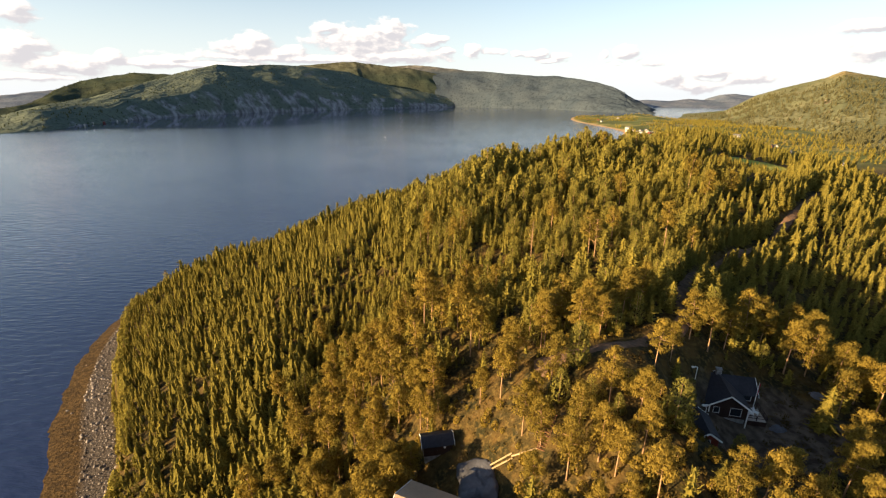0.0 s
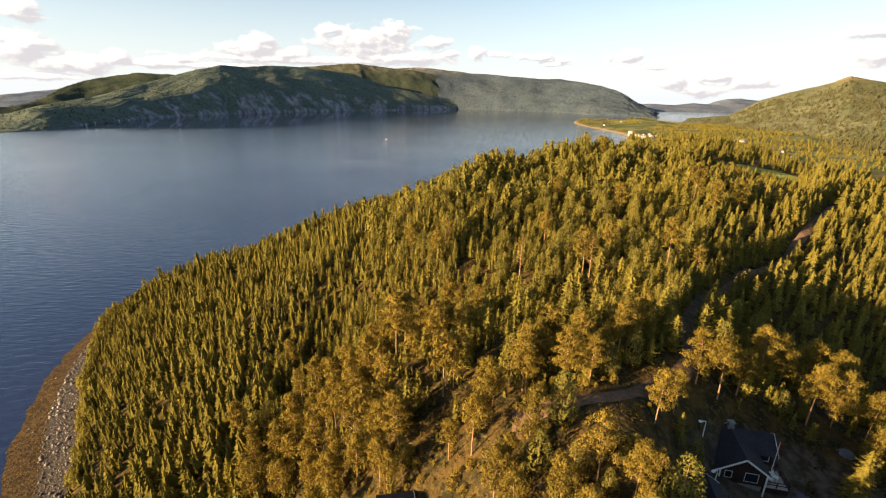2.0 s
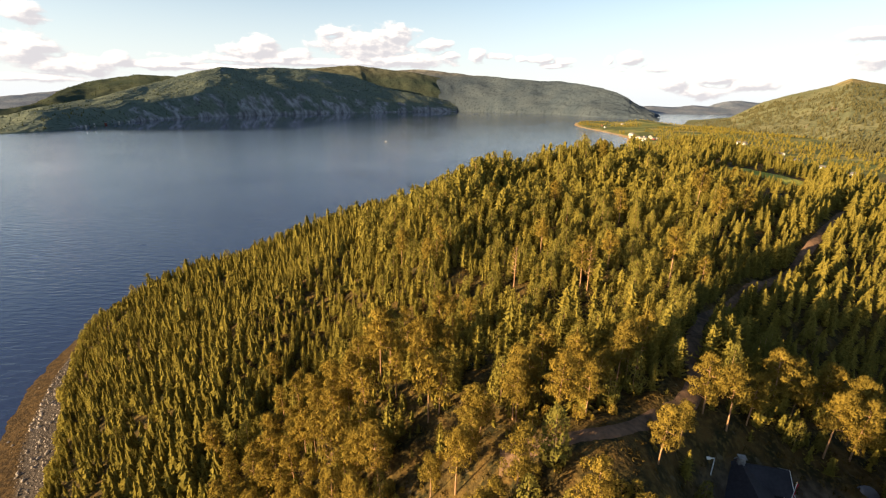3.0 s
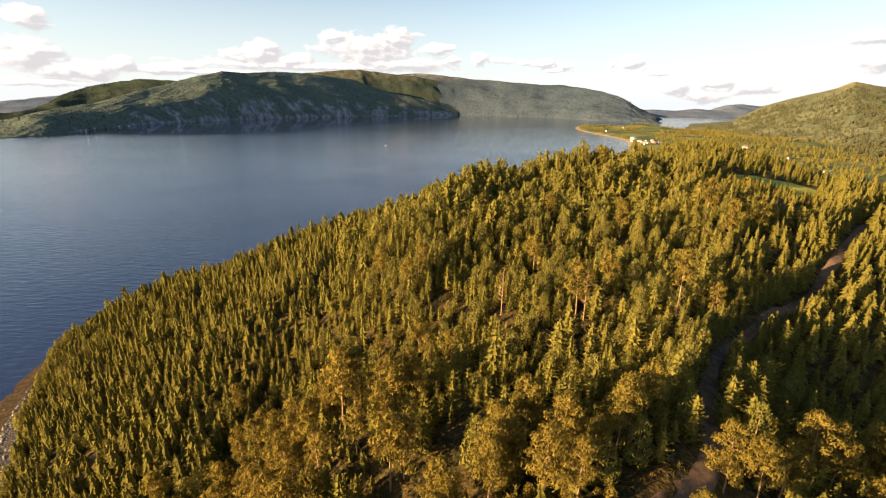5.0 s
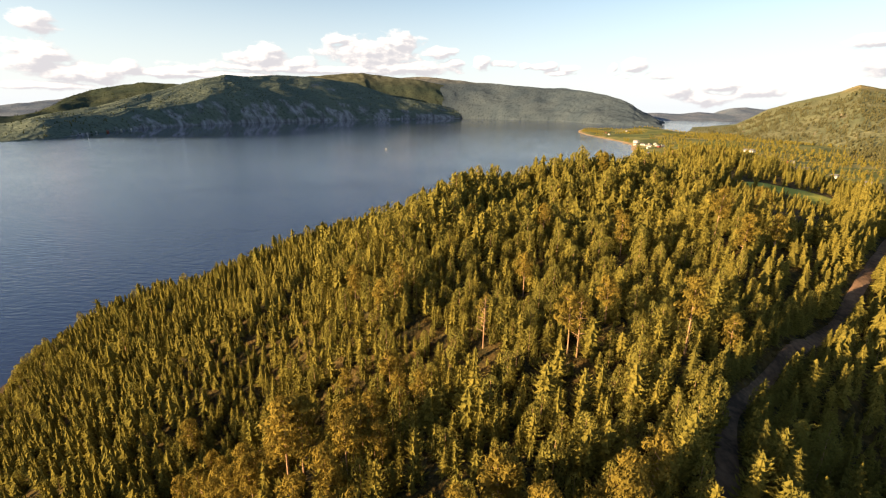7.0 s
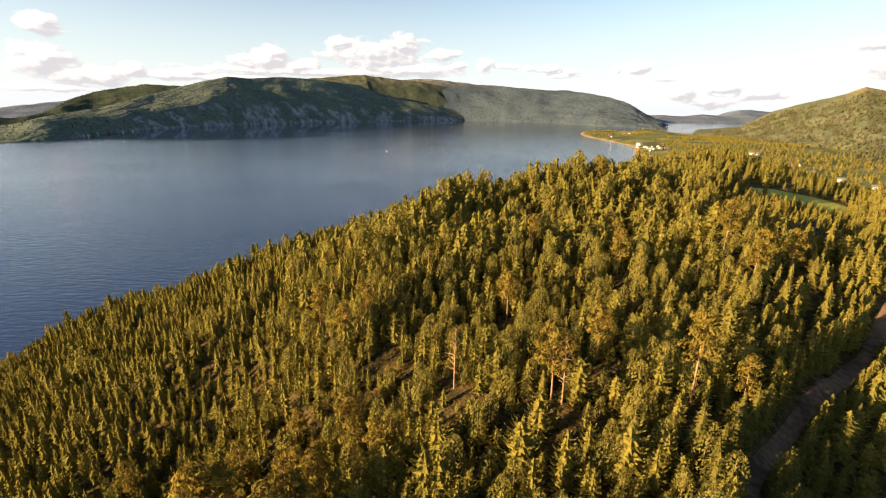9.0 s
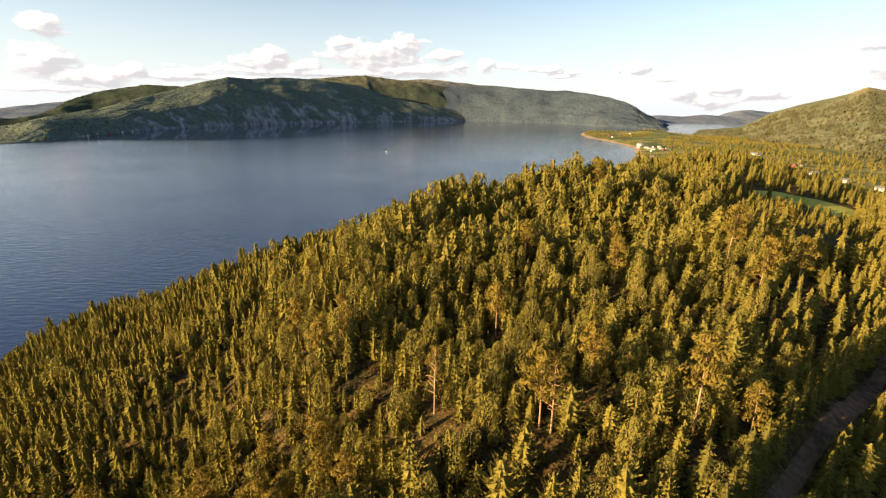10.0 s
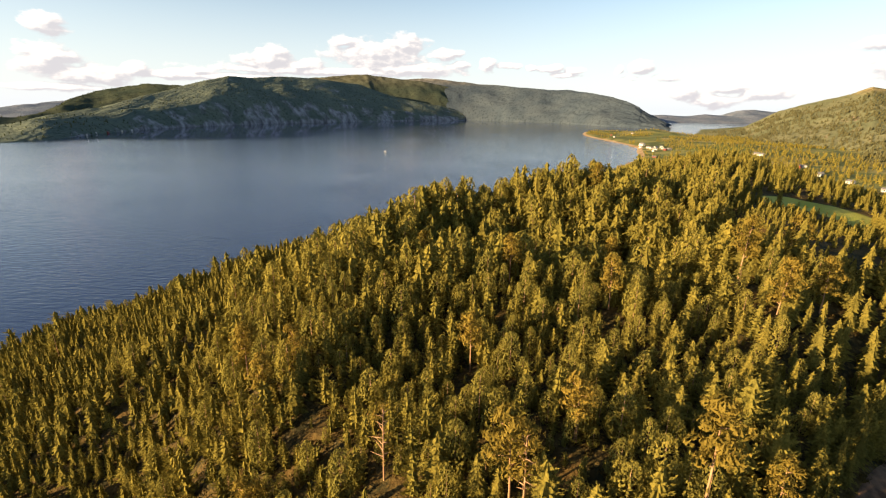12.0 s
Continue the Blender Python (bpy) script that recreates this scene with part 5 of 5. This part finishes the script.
def gable_wing(parent, x0, x1, y0, y1, floor_z, eave, ridge, along, over=0.35, roof=None, wall=None):
    """Walls to the gable's slope, two roof planes with an overhang, and white barge boards."""
    roof, wall = roof or felt_roof, wall or dark_wall
    bm = bmesh.new()
    if along == "y":
        mid = (x0 + x1) / 2
        prof = [(x0, floor_z), (x1, floor_z), (x1, eave), (mid, ridge), (x0, eave)]
        ends = [[bm.verts.new((p, yy, z)) for p, z in prof] for yy in (y0, y1)]
    else:
        mid = (y0 + y1) / 2
        prof = [(y0, floor_z), (y1, floor_z), (y1, eave), (mid, ridge), (y0, eave)]
        ends = [[bm.verts.new((xx, p, z)) for p, z in prof] for xx in (x0, x1)]
    bm.faces.new(ends[0])
    bm.faces.new(ends[1][::-1])
    for i in range(5):
        bm.faces.new((ends[0][i], ends[1][i], ends[1][(i + 1) % 5], ends[0][(i + 1) % 5]))
    part("wall", bm, wall, parent)
    half = ((x1 - x0) if along == "y" else (y1 - y0)) / 2
    drop = (ridge - eave) / half * over
    t = 0.16
    for side in (-1, 1):
        if along == "y":
            e = x0 - over if side < 0 else x1 + over
            q = [(mid, y0 - over, ridge + t), (mid, y1 + over, ridge + t), (e, y1 + over, eave - drop + t), (e, y0 - over, eave - drop + t)]
        else:
            e = y0 - over if side < 0 else y1 + over
            q = [(x0 - over, mid, ridge + t), (x1 + over, mid, ridge + t), (x1 + over, e, eave - drop + t), (x0 - over, e, eave - drop + t)]
        part("roof", slab(*q, 0.12), roof, parent)
        for a, b in ((q[0], q[3]), (q[1], q[2])):
            va, vb = Vector(a), Vector(b)
            out = Vector((0, -0.03, 0)) if along == "y" else Vector((-0.03, 0, 0))
            if (a is q[1]):
                out = -out
            part("barge_board", beam(va + out + Vector((0, 0, -0.10)), vb + out + Vector((0, 0, -0.10)), 0.05, 0.24), white_paint, parent, "white barge board")


def window(parent, cx, cy, cz, w, h, facing, panes=2):
    """A white-framed window set in a wall that faces along facing ('x-', 'x+', 'y-', 'y+')."""
    ax, sg = facing[0], -1 if facing[1] == "-" else 1

    def bx(u0, u1, d0, d1, z0, z1):
        d0, d1 = sorted((d0 * sg, d1 * sg))
        return (cx + u0, cx + u1, cy + d0, cy + d1, cz + z0, cz + z1) if ax == "y" else (cx + d0, cx + d1, cy + u0, cy + u1, cz + z0, cz + z1)
    f = 0.06
    frame_ = part("window", boxes(bx(-w / 2, w / 2, 0, 0.05, -h / 2, -h / 2 + f), bx(-w / 2, w / 2, 0, 0.05, h / 2 - f, h / 2), bx(-w / 2, -w / 2 + f, 0, 0.05, -h / 2 + f, h / 2 - f),
                                  bx(w / 2 - f, w / 2, 0, 0.05, -h / 2 + f, h / 2 - f)), white_paint, parent, "white-framed window")
    step = (w - 2 * f) / panes
    for i in range(panes):
        a = -w / 2 + f + i * step
        part("pane", boxes(bx(a + 0.02, a + step - 0.02, 0.0, 0.025, -h / 2 + f, h / 2 - f)), glass, frame_, "dark window pane")


def rail(parent, pts, z, top, gap=1.2):
    """Posts, a hand rail and a middle rail along a deck's edge."""
    for a, b in zip(pts[:-1], pts[1:]):
        n = max(1, round(math.dist(a, b) / gap))
        for i in range(n + 1):
            t = i / n
            part("post", boxes((a[0] + (b[0] - a[0]) * t - 0.05, a[0] + (b[0] - a[0]) * t + 0.05, a[1] + (b[1] - a[1]) * t - 0.05, a[1] + (b[1] - a[1]) * t + 0.05, z, z + top)), dark_wall, parent)
        for k in (1.0, 0.55):
            part("rail", beam((*a, z + top * k), (*b, z + top * k), 0.10, 0.06), dark_wall, parent)


def at_ground(ob, x, y, turn, sink=0.0):
    z = float(ground_z(np.array([x]), np.array([y]))[0])
    ob.matrix_world = pose(x, y, z - sink, 0, 0, turn)
    return z


def main_cabin():
    ob = new("cabin")
    part("foundation", boxes((-2.7, 2.7, -2.0, 2.2, -2.4, 0.3), (-5.6, 5.0, 2.0, 5.9, -2.4, 0.3)), stone_mat, ob, "grey stone foundation")
    gable_wing(ob, -2.9, 2.9, -2.2, 3.9, 0.3, 2.35, 4.35, "y", 0.45)
    gable_wing(ob, -5.8, 5.2, 1.8, 6.0, 0.3, 2.4, 4.05, "x", 0.4)
    part("chimney", boxes((-0.35, 0.35, 3.2, 3.8, 3.6, 5.3), (-0.45, 0.45, 3.1, 3.9, 5.3, 5.42)), stone_mat, ob, "grey stone chimney")
    window(ob, -1.5, -2.2, 1.5, 0.9, 1.1, "y-")
    window(ob, 1.2, -2.2, 1.45, 1.6, 1.4, "y-", 3)
    window(ob, -4.3, 1.8, 1.6, 1.1, 1.0, "y-")
    window(ob, 4.1, 1.8, 1.6, 1.3, 1.0, "y-")
    window(ob, -5.8, 3.9, 1.7, 1.2, 1.0, "x-")
    window(ob, 2.9, -0.6, 1.6, 1.0, 1.0, "x+")
    door = part("door", boxes((-2.96, -2.9, 0.3, 1.2, 0.35, 2.3)), red_wood, ob, "red plank door")
    part("door_handle", boxes((-3.02, -2.96, 0.38, 0.42, 1.3, 1.42)), steel_mat, door)
    for nm, (x0, x1, y0, y1) in (("deck", (-6.0, -2.95, -2.4, 1.75)), ("terrace", (2.95, 5.8, -2.0, 1.75))):
        d = part(nm, boxes((x0, x1, y0, y1, -1.6, 0.16)), dark_wall, ob, "weathered plank " + nm)
        rows = planks("x", x0, x1, y0, y1, 0.20, 0.036, 0.30)
        me = boxes(rows[0])
        first_ = part("plank", me, deck_wood, d)
        for r in rows[1:]:
            o = new("plank", first_.data)
            o.parent = d
            o.location.x = r[0] - rows[0][0]
            o.scale.x = (r[1] - r[0]) / (rows[0][1] - rows[0][0])
            if o.scale.x != 1:
                o.location.x = r[0] - rows[0][0] * o.scale.x
    rail(ob, [(-5.95, 1.7), (-5.95, -2.35), (-5.0, -2.35)], 0.2, 0.9)
    rail(ob, [(3.0, -1.95), (5.75, -1.95), (5.75, 1.7)], 0.2, 0.9)
    for i in range(4):
        part("step", boxes((-4.6, -3.3, -2.75 - 0.3 * i, -2.42 - 0.3 * i, -0.10 - 0.17 * i, -0.02 - 0.17 * i)), deck_wood, ob)
    for x in (-2.7, 2.7):
        part("porch_post", boxes((x - 0.07, x + 0.07, -2.72, -2.58, -1.2, 2.5)), white_paint, ob, "white porch post")
    tagged(ob, "dark-stained cabin with felt roofs and white barge boards", "cabin")
    ob.matrix_world = pose(39.9, 52.7, 63.6, 0, 0, -13) @ Matrix.Scale(0.9, 4)
    return ob


main_cabin()


def annex():
    ob = new("annex")
    part("foundation", boxes((-1.2, 1.2, -2.4, 2.4, -1.6, 0.2)), stone_mat, ob, "grey stone foundation")
    gable_wing(ob, -1.35, 1.35, -2.5, 2.5, 0.2, 2.0, 2.9, "y", 0.3, None, red_wood)
    window(ob, 1.35, 0.8, 1.3, 0.8, 0.7, "x+")
    window(ob, 0, -2.5, 1.4, 0.7, 0.7, "y-")
    d = part("door", boxes((-1.41, -1.35, -0.5, 0.4, 0.25, 1.95)), dark_wall, ob, "dark plank door")
    part("door_handle", boxes((-1.47, -1.41, -0.42, -0.38, 1.1, 1.22)), steel_mat, d)
    tagged(ob, "small red wooden annex with a dark felt roof", "shed")
    ob.matrix_world = pose(33.3, 46.3, 64.5, 0, 0, -12) @ Matrix.Scale(0.9, 4)


annex()


def flagpole():
    ob = new("flagpole")
    part("pole", round_post(0, 0, -0.5, 4.6, 0.055, 0.03), white_paint, ob)
    part("knob", round_post(0, 0, 4.6, 4.72, 0.06, 0.02), raw_wood, ob, "gilded knob")
    bm = bmesh.new()
    n = 12
    rows = []
    for i in range(n + 1):
        z = 4.45 - 1.9 * i / n
        w = 0.16 * (1 - 0.55 * i / n) * (1 + 0.25 * math.sin(i * 1.9))
        rows.append([bm.verts.new((0.05 + w * k, 0.06 * math.sin(i * 0.9 + k * 3), z)) for k in (0, 0.5, 1)])
    for a, b in zip(rows[:-1], rows[1:]):
        for k in range(2):
            bm.faces.new((a[k], a[k + 1], b[k + 1], b[k]))
    bmesh.ops.solidify(bm, geom=bm.faces[:], thickness=0.02)
    part("pennant", bm, mat("red_pennant", (0.45, 0.04, 0.04), 0.8, 6.0, 0.2, (0.30, 0.03, 0.06)), ob, "furled red and white pennant")
    tagged(ob, "white wooden flagpole with a furled pennant beside the cabin", "flagpole")
    at_ground(ob, 44.3, 52.4, 0)


flagpole()


def yard_lamp(x, y, turn):
    ob = new("yard_lamp")
    part("pole", round_post(0, 0, -0.4, 2.3, 0.06, 0.05), white_paint, ob)
    part("arm", beam((0, 0, 2.3), (-0.6, 0, 2.36), 0.09, 0.09), white_paint, ob)
    part("head", boxes((-0.85, -0.5, -0.14, 0.14, 2.26, 2.42)), white_paint, ob, "white lamp head")
    tagged(ob, "white yard lamp with a short arm by the cabin", "lamp", "lamps in the yard")
    at_ground(ob, x, y, turn)


yard_lamp(36.2, 54.0, 0)
yard_lamp(35.6, 49.5, 20)


def garden_seat(x, y, z, turn):
    ob = new("garden_chair")
    part("seat", boxes((-0.28, 0.28, -0.28, 0.28, 0.40, 0.45)), white_paint, ob)
    part("backrest", slab((-0.28, 0.26, 0.45), (0.28, 0.26, 0.45), (0.28, 0.42, 1.0), (-0.28, 0.42, 1.0), 0.04), white_paint, ob)
    for lx in (-0.24, 0.24):
        for ly in (-0.24, 0.24):
            part("leg", boxes((lx - 0.03, lx + 0.03, ly - 0.03, ly + 0.03, 0, 0.40)), white_paint, ob)
    tagged(ob, "white garden chair on the cabin's terrace", "chair", "chairs on the terrace")
    ob.matrix_world = pose(x, y, z, 0, 0, turn)


garden_seat(44.1, 51.4, 63.79, 40)
garden_seat(43.3, 51.2, 63.79, -30)


def lower_shed():
    ob = new("shed")
    part("foundation", boxes((-1.9, 1.9, -1.1, 1.1, -1.6, 0.15)), stone_mat, ob, "grey stone foundation")
    gable_wing(ob, -2.0, 2.0, -1.2, 1.2, 0.15, 1.9, 2.6, "x", 0.3)
    d = part("door", boxes((-0.9, 0.0, -1.26, -1.2, 0.2, 1.85)), dark_wall, ob, "dark plank door")
    part("door_handle", boxes((-0.12, -0.08, -1.31, -1.26, 1.0, 1.1)), steel_mat, d)
    bm = bmesh.new()
    bmesh.ops.create_icosphere(bm, subdivisions=2, radius=0.16, matrix=Matrix.Translation((0.9, -1.38, 1.55)))
    part("globe", bm, white_paint, ob, "white globe lamp by the door")
    tagged(ob, "small dark shed with a felt roof among pines", "shed")
    at_ground(ob, -0.9, 50.6, 10)


lower_shed()


def lower_house():
    ob = new("house")
    part("foundation", boxes((-3.8, 3.8, -3.3, 3.3, -3.0, 0.2)), stone_mat, ob, "grey stone foundation")
    gable_wing(ob, -4.0, 4.0, -3.5, 3.5, 0.2, 2.9, 4.6, "x", 0.5, tan_roof)
    part("flue", round_post(2.6, 2.2, 3.0, 4.7, 0.14, 0.14), white_paint, ob, "white flue pipe")
    window(ob, -1.5, 3.5, 1.7, 1.2, 1.1, "y+")
    window(ob, 1.5, 3.5, 1.7, 1.2, 1.1, "y+")
    tagged(ob, "dark cabin with a tan sheet-metal roof", "house")
    ob.matrix_world = pose(-1.2, 35.8, 59.8, 0, 0, -23)


lower_house()


def rock_slab(x, y, rx, ry, seed, name="rock_outcrop", label="smooth pale grey bedrock slab with cracks", lift=0.5, flat=False):
    u, v = np.meshgrid(np.linspace(-1, 1, 26), np.linspace(-1, 1, 26))
    r = np.sqrt(u * u + v * v) + 1e-6
    k = np.maximum(np.abs(u), np.abs(v)) / r
    k = 0.25 * k + 0.75 if flat else k
    X, Y = x + u * k * rx * (1 + 0.25 * noise2(u * 2 + seed, v * 2, seed)), y + v * k * ry * (1 + 0.25 * noise2(u * 2, v * 2 + seed, seed + 1))
    d = np.maximum(np.abs(u), np.abs(v))
    Z = ground_z(X.ravel(), Y.ravel()).reshape(X.shape) + lift * (1 - d ** 4) - 0.25 * d ** 4 + 0.35 * fbm(X / 2, Y / 2, 4, seed) * (1 - d ** 4)
    if flat:
        Z = 0.75 * (Z.max() - 0.5 + 0.06 * (X - x) - 0.12 * (Y - y)) + 0.25 * Z - 0.9 * d ** 12
    crack = np.abs(noise2(X / 1.7, Y / 1.7, seed + 5)) < 0.02
    Z = Z - 0.25 * crack
    me = mesh_np(name, np.stack([X, Y, Z], -1).reshape(-1, 3), grid_faces(26, 26), [rock_mat], smooth=True)
    tagged(new(name, me), label, "rock", "bare rock on the headland")


# The dark bluish tone puts the slab's shade into the rock colour.
rock_mat = mat("bare_bedrock", (0.125, 0.125, 0.140), 0.85, 0.6, 0.5, (0.045, 0.044, 0.048), 0.08, 3.0)
rock_slab(4.3, 43.6, 2.5, 3.4, 3, flat=True)
rock_slab(46.0, 49.4, 1.3, 0.7, 5, label="grey bedrock showing through the heath")
rock_slab(56.6, 56.0, 1.4, 0.8, 6, label="grey bedrock showing through the heath")
rock_slab(43.0, 93.5, 1.0, 0.8, 8, label="pale boulder-like rock between young pines")


def timber(a, b, w=0.14):
    za, zb = (float(ground_z(np.array([p[0]]), np.array([p[1]]))[0]) for p in (a, b))
    ob = part("timber", beam((*a, za + 0.25), (*b, zb + 0.25), w, w), raw_wood)
    tagged(ob, "pale sawn timber lying on the slope", "timber", "timbers by the rock")


for a, b in (((5.7, 45.0), (8.7, 44.5)), ((5.7, 44.5), (8.7, 43.9)), ((8.6, 44.2), (11.7, 42.8)), ((4.0, 46.5), (5.5, 45.6)), ((3.8, 46.2), (5.2, 46.1))):
    timber(a, b)


def wooden_steps(x, y, x1, y1, n=11):
    """A flight of log steps up the slope between two side rails."""
    ob = new("wooden_steps")
    p = [(x + (x1 - x) * k / (n - 1), y + (y1 - y) * k / (n - 1)) for k in range(n)]
    z = ground_z(np.array([q[0] for q in p]), np.array([q[1] for q in p])) + 0.22
    ux, uy = (x1 - x), (y1 - y)
    ln = math.hypot(ux, uy)
    sx, sy = -uy / ln * 0.55, ux / ln * 0.55
    for (px_, py_), pz in zip(p, z):
        part("tread", beam((px_ - sx, py_ - sy, pz), (px_ + sx, py_ + sy, pz), 0.26, 0.07), step_wood, ob)
    for k in (-1, 1):
        part("rail", beam((x + k * sx * 0.9, y + k * sy * 0.9, float(z[0]) - 0.08), (x1 + k * sx * 0.9, y1 + k * sy * 0.9, float(z[-1]) - 0.08), 0.08, 0.12), step_wood, ob)
    tagged(ob, "flight of brown wooden steps up the heath slope", "steps")


step_wood = mat("brown_step_wood", (0.20, 0.10, 0.05), 0.85, 5.0, 0.4)
wooden_steps(11.8, 42.5, 13.7, 45.5)


# ---- stones on the beach ----
stone_beach_mat = mat("beach_stone", (0.34, 0.29, 0.25), 0.9, 0.35, 0.5, (0.06, 0.05, 0.045))


def pebble(seed):
    r = np.random.default_rng(seed)
    bm = bmesh.new()
    bmesh.ops.create_icosphere(bm, subdivisions=1, radius=1.0)
    v = np.array([q.co[:] for q in bm.verts]) * r.uniform(0.7, 1.2, (len(bm.verts), 1)) * np.array((1, 0.8, 0.6))
    f = np.array([[q.index for q in p.verts] for p in bm.faces])
    bm.free()
    return (v, f), None


xs_, ys_ = np.meshgrid(np.arange(-165, -70, 1.15), np.arange(20, 215, 1.15))
bx_ = xs_.ravel() + rng.uniform(-0.55, 0.55, xs_.size)
by_ = ys_.ravel() + rng.uniform(-0.55, 0.55, xs_.size)
bd = dist_line(bx_, by_, COAST)[0] / beach_width(by_)
ok = inside(bx_, by_, LAND) & (bd > 0.55) & (bd < 1.08) | inside(bx_, by_, LAND) & (bd > 0.05) & (bd < 0.55) & (rng.random(bd.size) < 0.03)
bx_, by_ = bx_[ok], by_[ok]
size = 0.16 + 0.7 * rng.random(len(bx_)) ** 4
scatter([pebble(300 + i) for i in range(4)], np.stack([bx_, by_, ground_z(bx_, by_) + 0.05, size, rng.uniform(0, 6.28, len(bx_)), rng.integers(0, 4, len(bx_)), rng.random(len(bx_)), np.ones(len(bx_))], 1),
        "beach_stones", [stone_beach_mat, bark_mat], "pale grey stones along the upper beach", "stones")


# ---- village ----
house_white = mat("white_boards", (0.42, 0.39, 0.34), 0.7, 3.0, 0.1)
house_red = mat("red_boards", (0.20, 0.055, 0.035), 0.8, 3.0, 0.2)
roof_grey = mat("slate_roof", (0.16, 0.15, 0.15), 0.7, 2.0, 0.3)


def village_house(x, y, w, d, h, turn, wall, label):
    ob = new("village_house")
    bm = bmesh.new()
    prof = [(-w / 2, -1.5), (w / 2, -1.5), (w / 2, h), (0, h + w * 0.32), (-w / 2, h)]
    ends = [[bm.verts.new((px, yy, z)) for px, z in prof] for yy in (-d / 2, d / 2)]
    bm.faces.new(ends[0])
    bm.faces.new(ends[1][::-1])
    for i in range(5):
        bm.faces.new((ends[0][i], ends[1][i], ends[1][(i + 1) % 5], ends[0][(i + 1) % 5]))
    part("wall", bm, wall, ob)
    for s in (-1, 1):
        part("roof", slab((0, -d / 2 - 0.4, h + w * 0.32 + 0.25), (0, d / 2 + 0.4, h + w * 0.32 + 0.25), (s * (w / 2 + 0.5), d / 2 + 0.4, h - 0.1), (s * (w / 2 + 0.5), -d / 2 - 0.4, h - 0.1), 0.2), roof_grey, ob)
    for k in range(max(2, int(d / 4))):
        yy = -d / 2 + (k + 0.5) * d / max(2, int(d / 4))
        part("window", boxes((-w / 2 - 0.04, -w / 2, yy - 0.7, yy + 0.7, h - 2.2, h - 0.8)), glass, ob)
    tagged(ob, label, "house", "houses of the village")
    at_ground(ob, x, y, turn)



for i, (hx, hy, hw, hd, hh) in enumerate(VILLAGE):
    w_ = house_red if i % 6 == 5 else house_white
    village_house(hx, hy, hw, hd, hh, 20 + 37 * (i % 5), w_, "red wooden house on the valley plain" if w_ is house_red else "white wooden house on the valley plain")
for i in range(11):
    t = 0.08 + i / 11
    hx, hy = -1238 + 45 * math.sin(i * 2.1) * 0.3 - 60 * t * (t > 0.5), 1340 + 560 * t
    ob = new("shore_house")
    w_ = house_red if i % 4 == 3 else house_white
    part("wall", boxes((-2.4, 2.4, -3.6, 3.6, -4, 2.8)), w_, ob)
    for s in (-1, 1):
        part("roof", slab((0, -4, 4.6), (0, 4, 4.6), (s * 2.8, 4, 2.6), (s * 2.8, -4, 2.6), 0.25), roof_grey, ob)
    tagged(ob, "small wooden house by the far shore", "house", "houses on the far shore")
    ob.matrix_world = pose(hx - 14, hy, 4.0, 0, 0, 10 * (i % 7))


def boat(x, y, turn):
    ob = new("motor_boat")
    bm = bmesh.new()
    rows = []
    for t, w, z in ((0, 0.9, 0.75), (0.35, 1.1, 0.8), (0.7, 0.85, 0.95), (1.0, 0.03, 1.15)):
        yy = -3 + 6 * t
        rows.append([bm.verts.new(p) for p in ((-w, yy, z), (-w * 0.6, yy, -0.2), (w * 0.6, yy, -0.2), (w, yy, z))])
    for a, b in zip(rows[:-1], rows[1:]):
        for k in range(3):
            bm.faces.new((a[k], a[k + 1], b[k + 1], b[k]))
        bm.faces.new((a[0], b[0], b[3], a[3]))
    bm.faces.new(rows[0])
    part("hull", bm, house_white, ob)
    part("wheelhouse", boxes((-0.6, 0.6, -1.0, 0.8, 0.8, 1.5)), house_white, ob)
    part("windscreen", boxes((-0.5, 0.5, 0.8, 0.83, 1.0, 1.4)), glass, ob)
    tagged(ob, "small white motor boat on the open fjord", "boat")
    ob.matrix_world = pose(x, y, 0, 0, 0, turn)


boat(-150, 1180, 60)
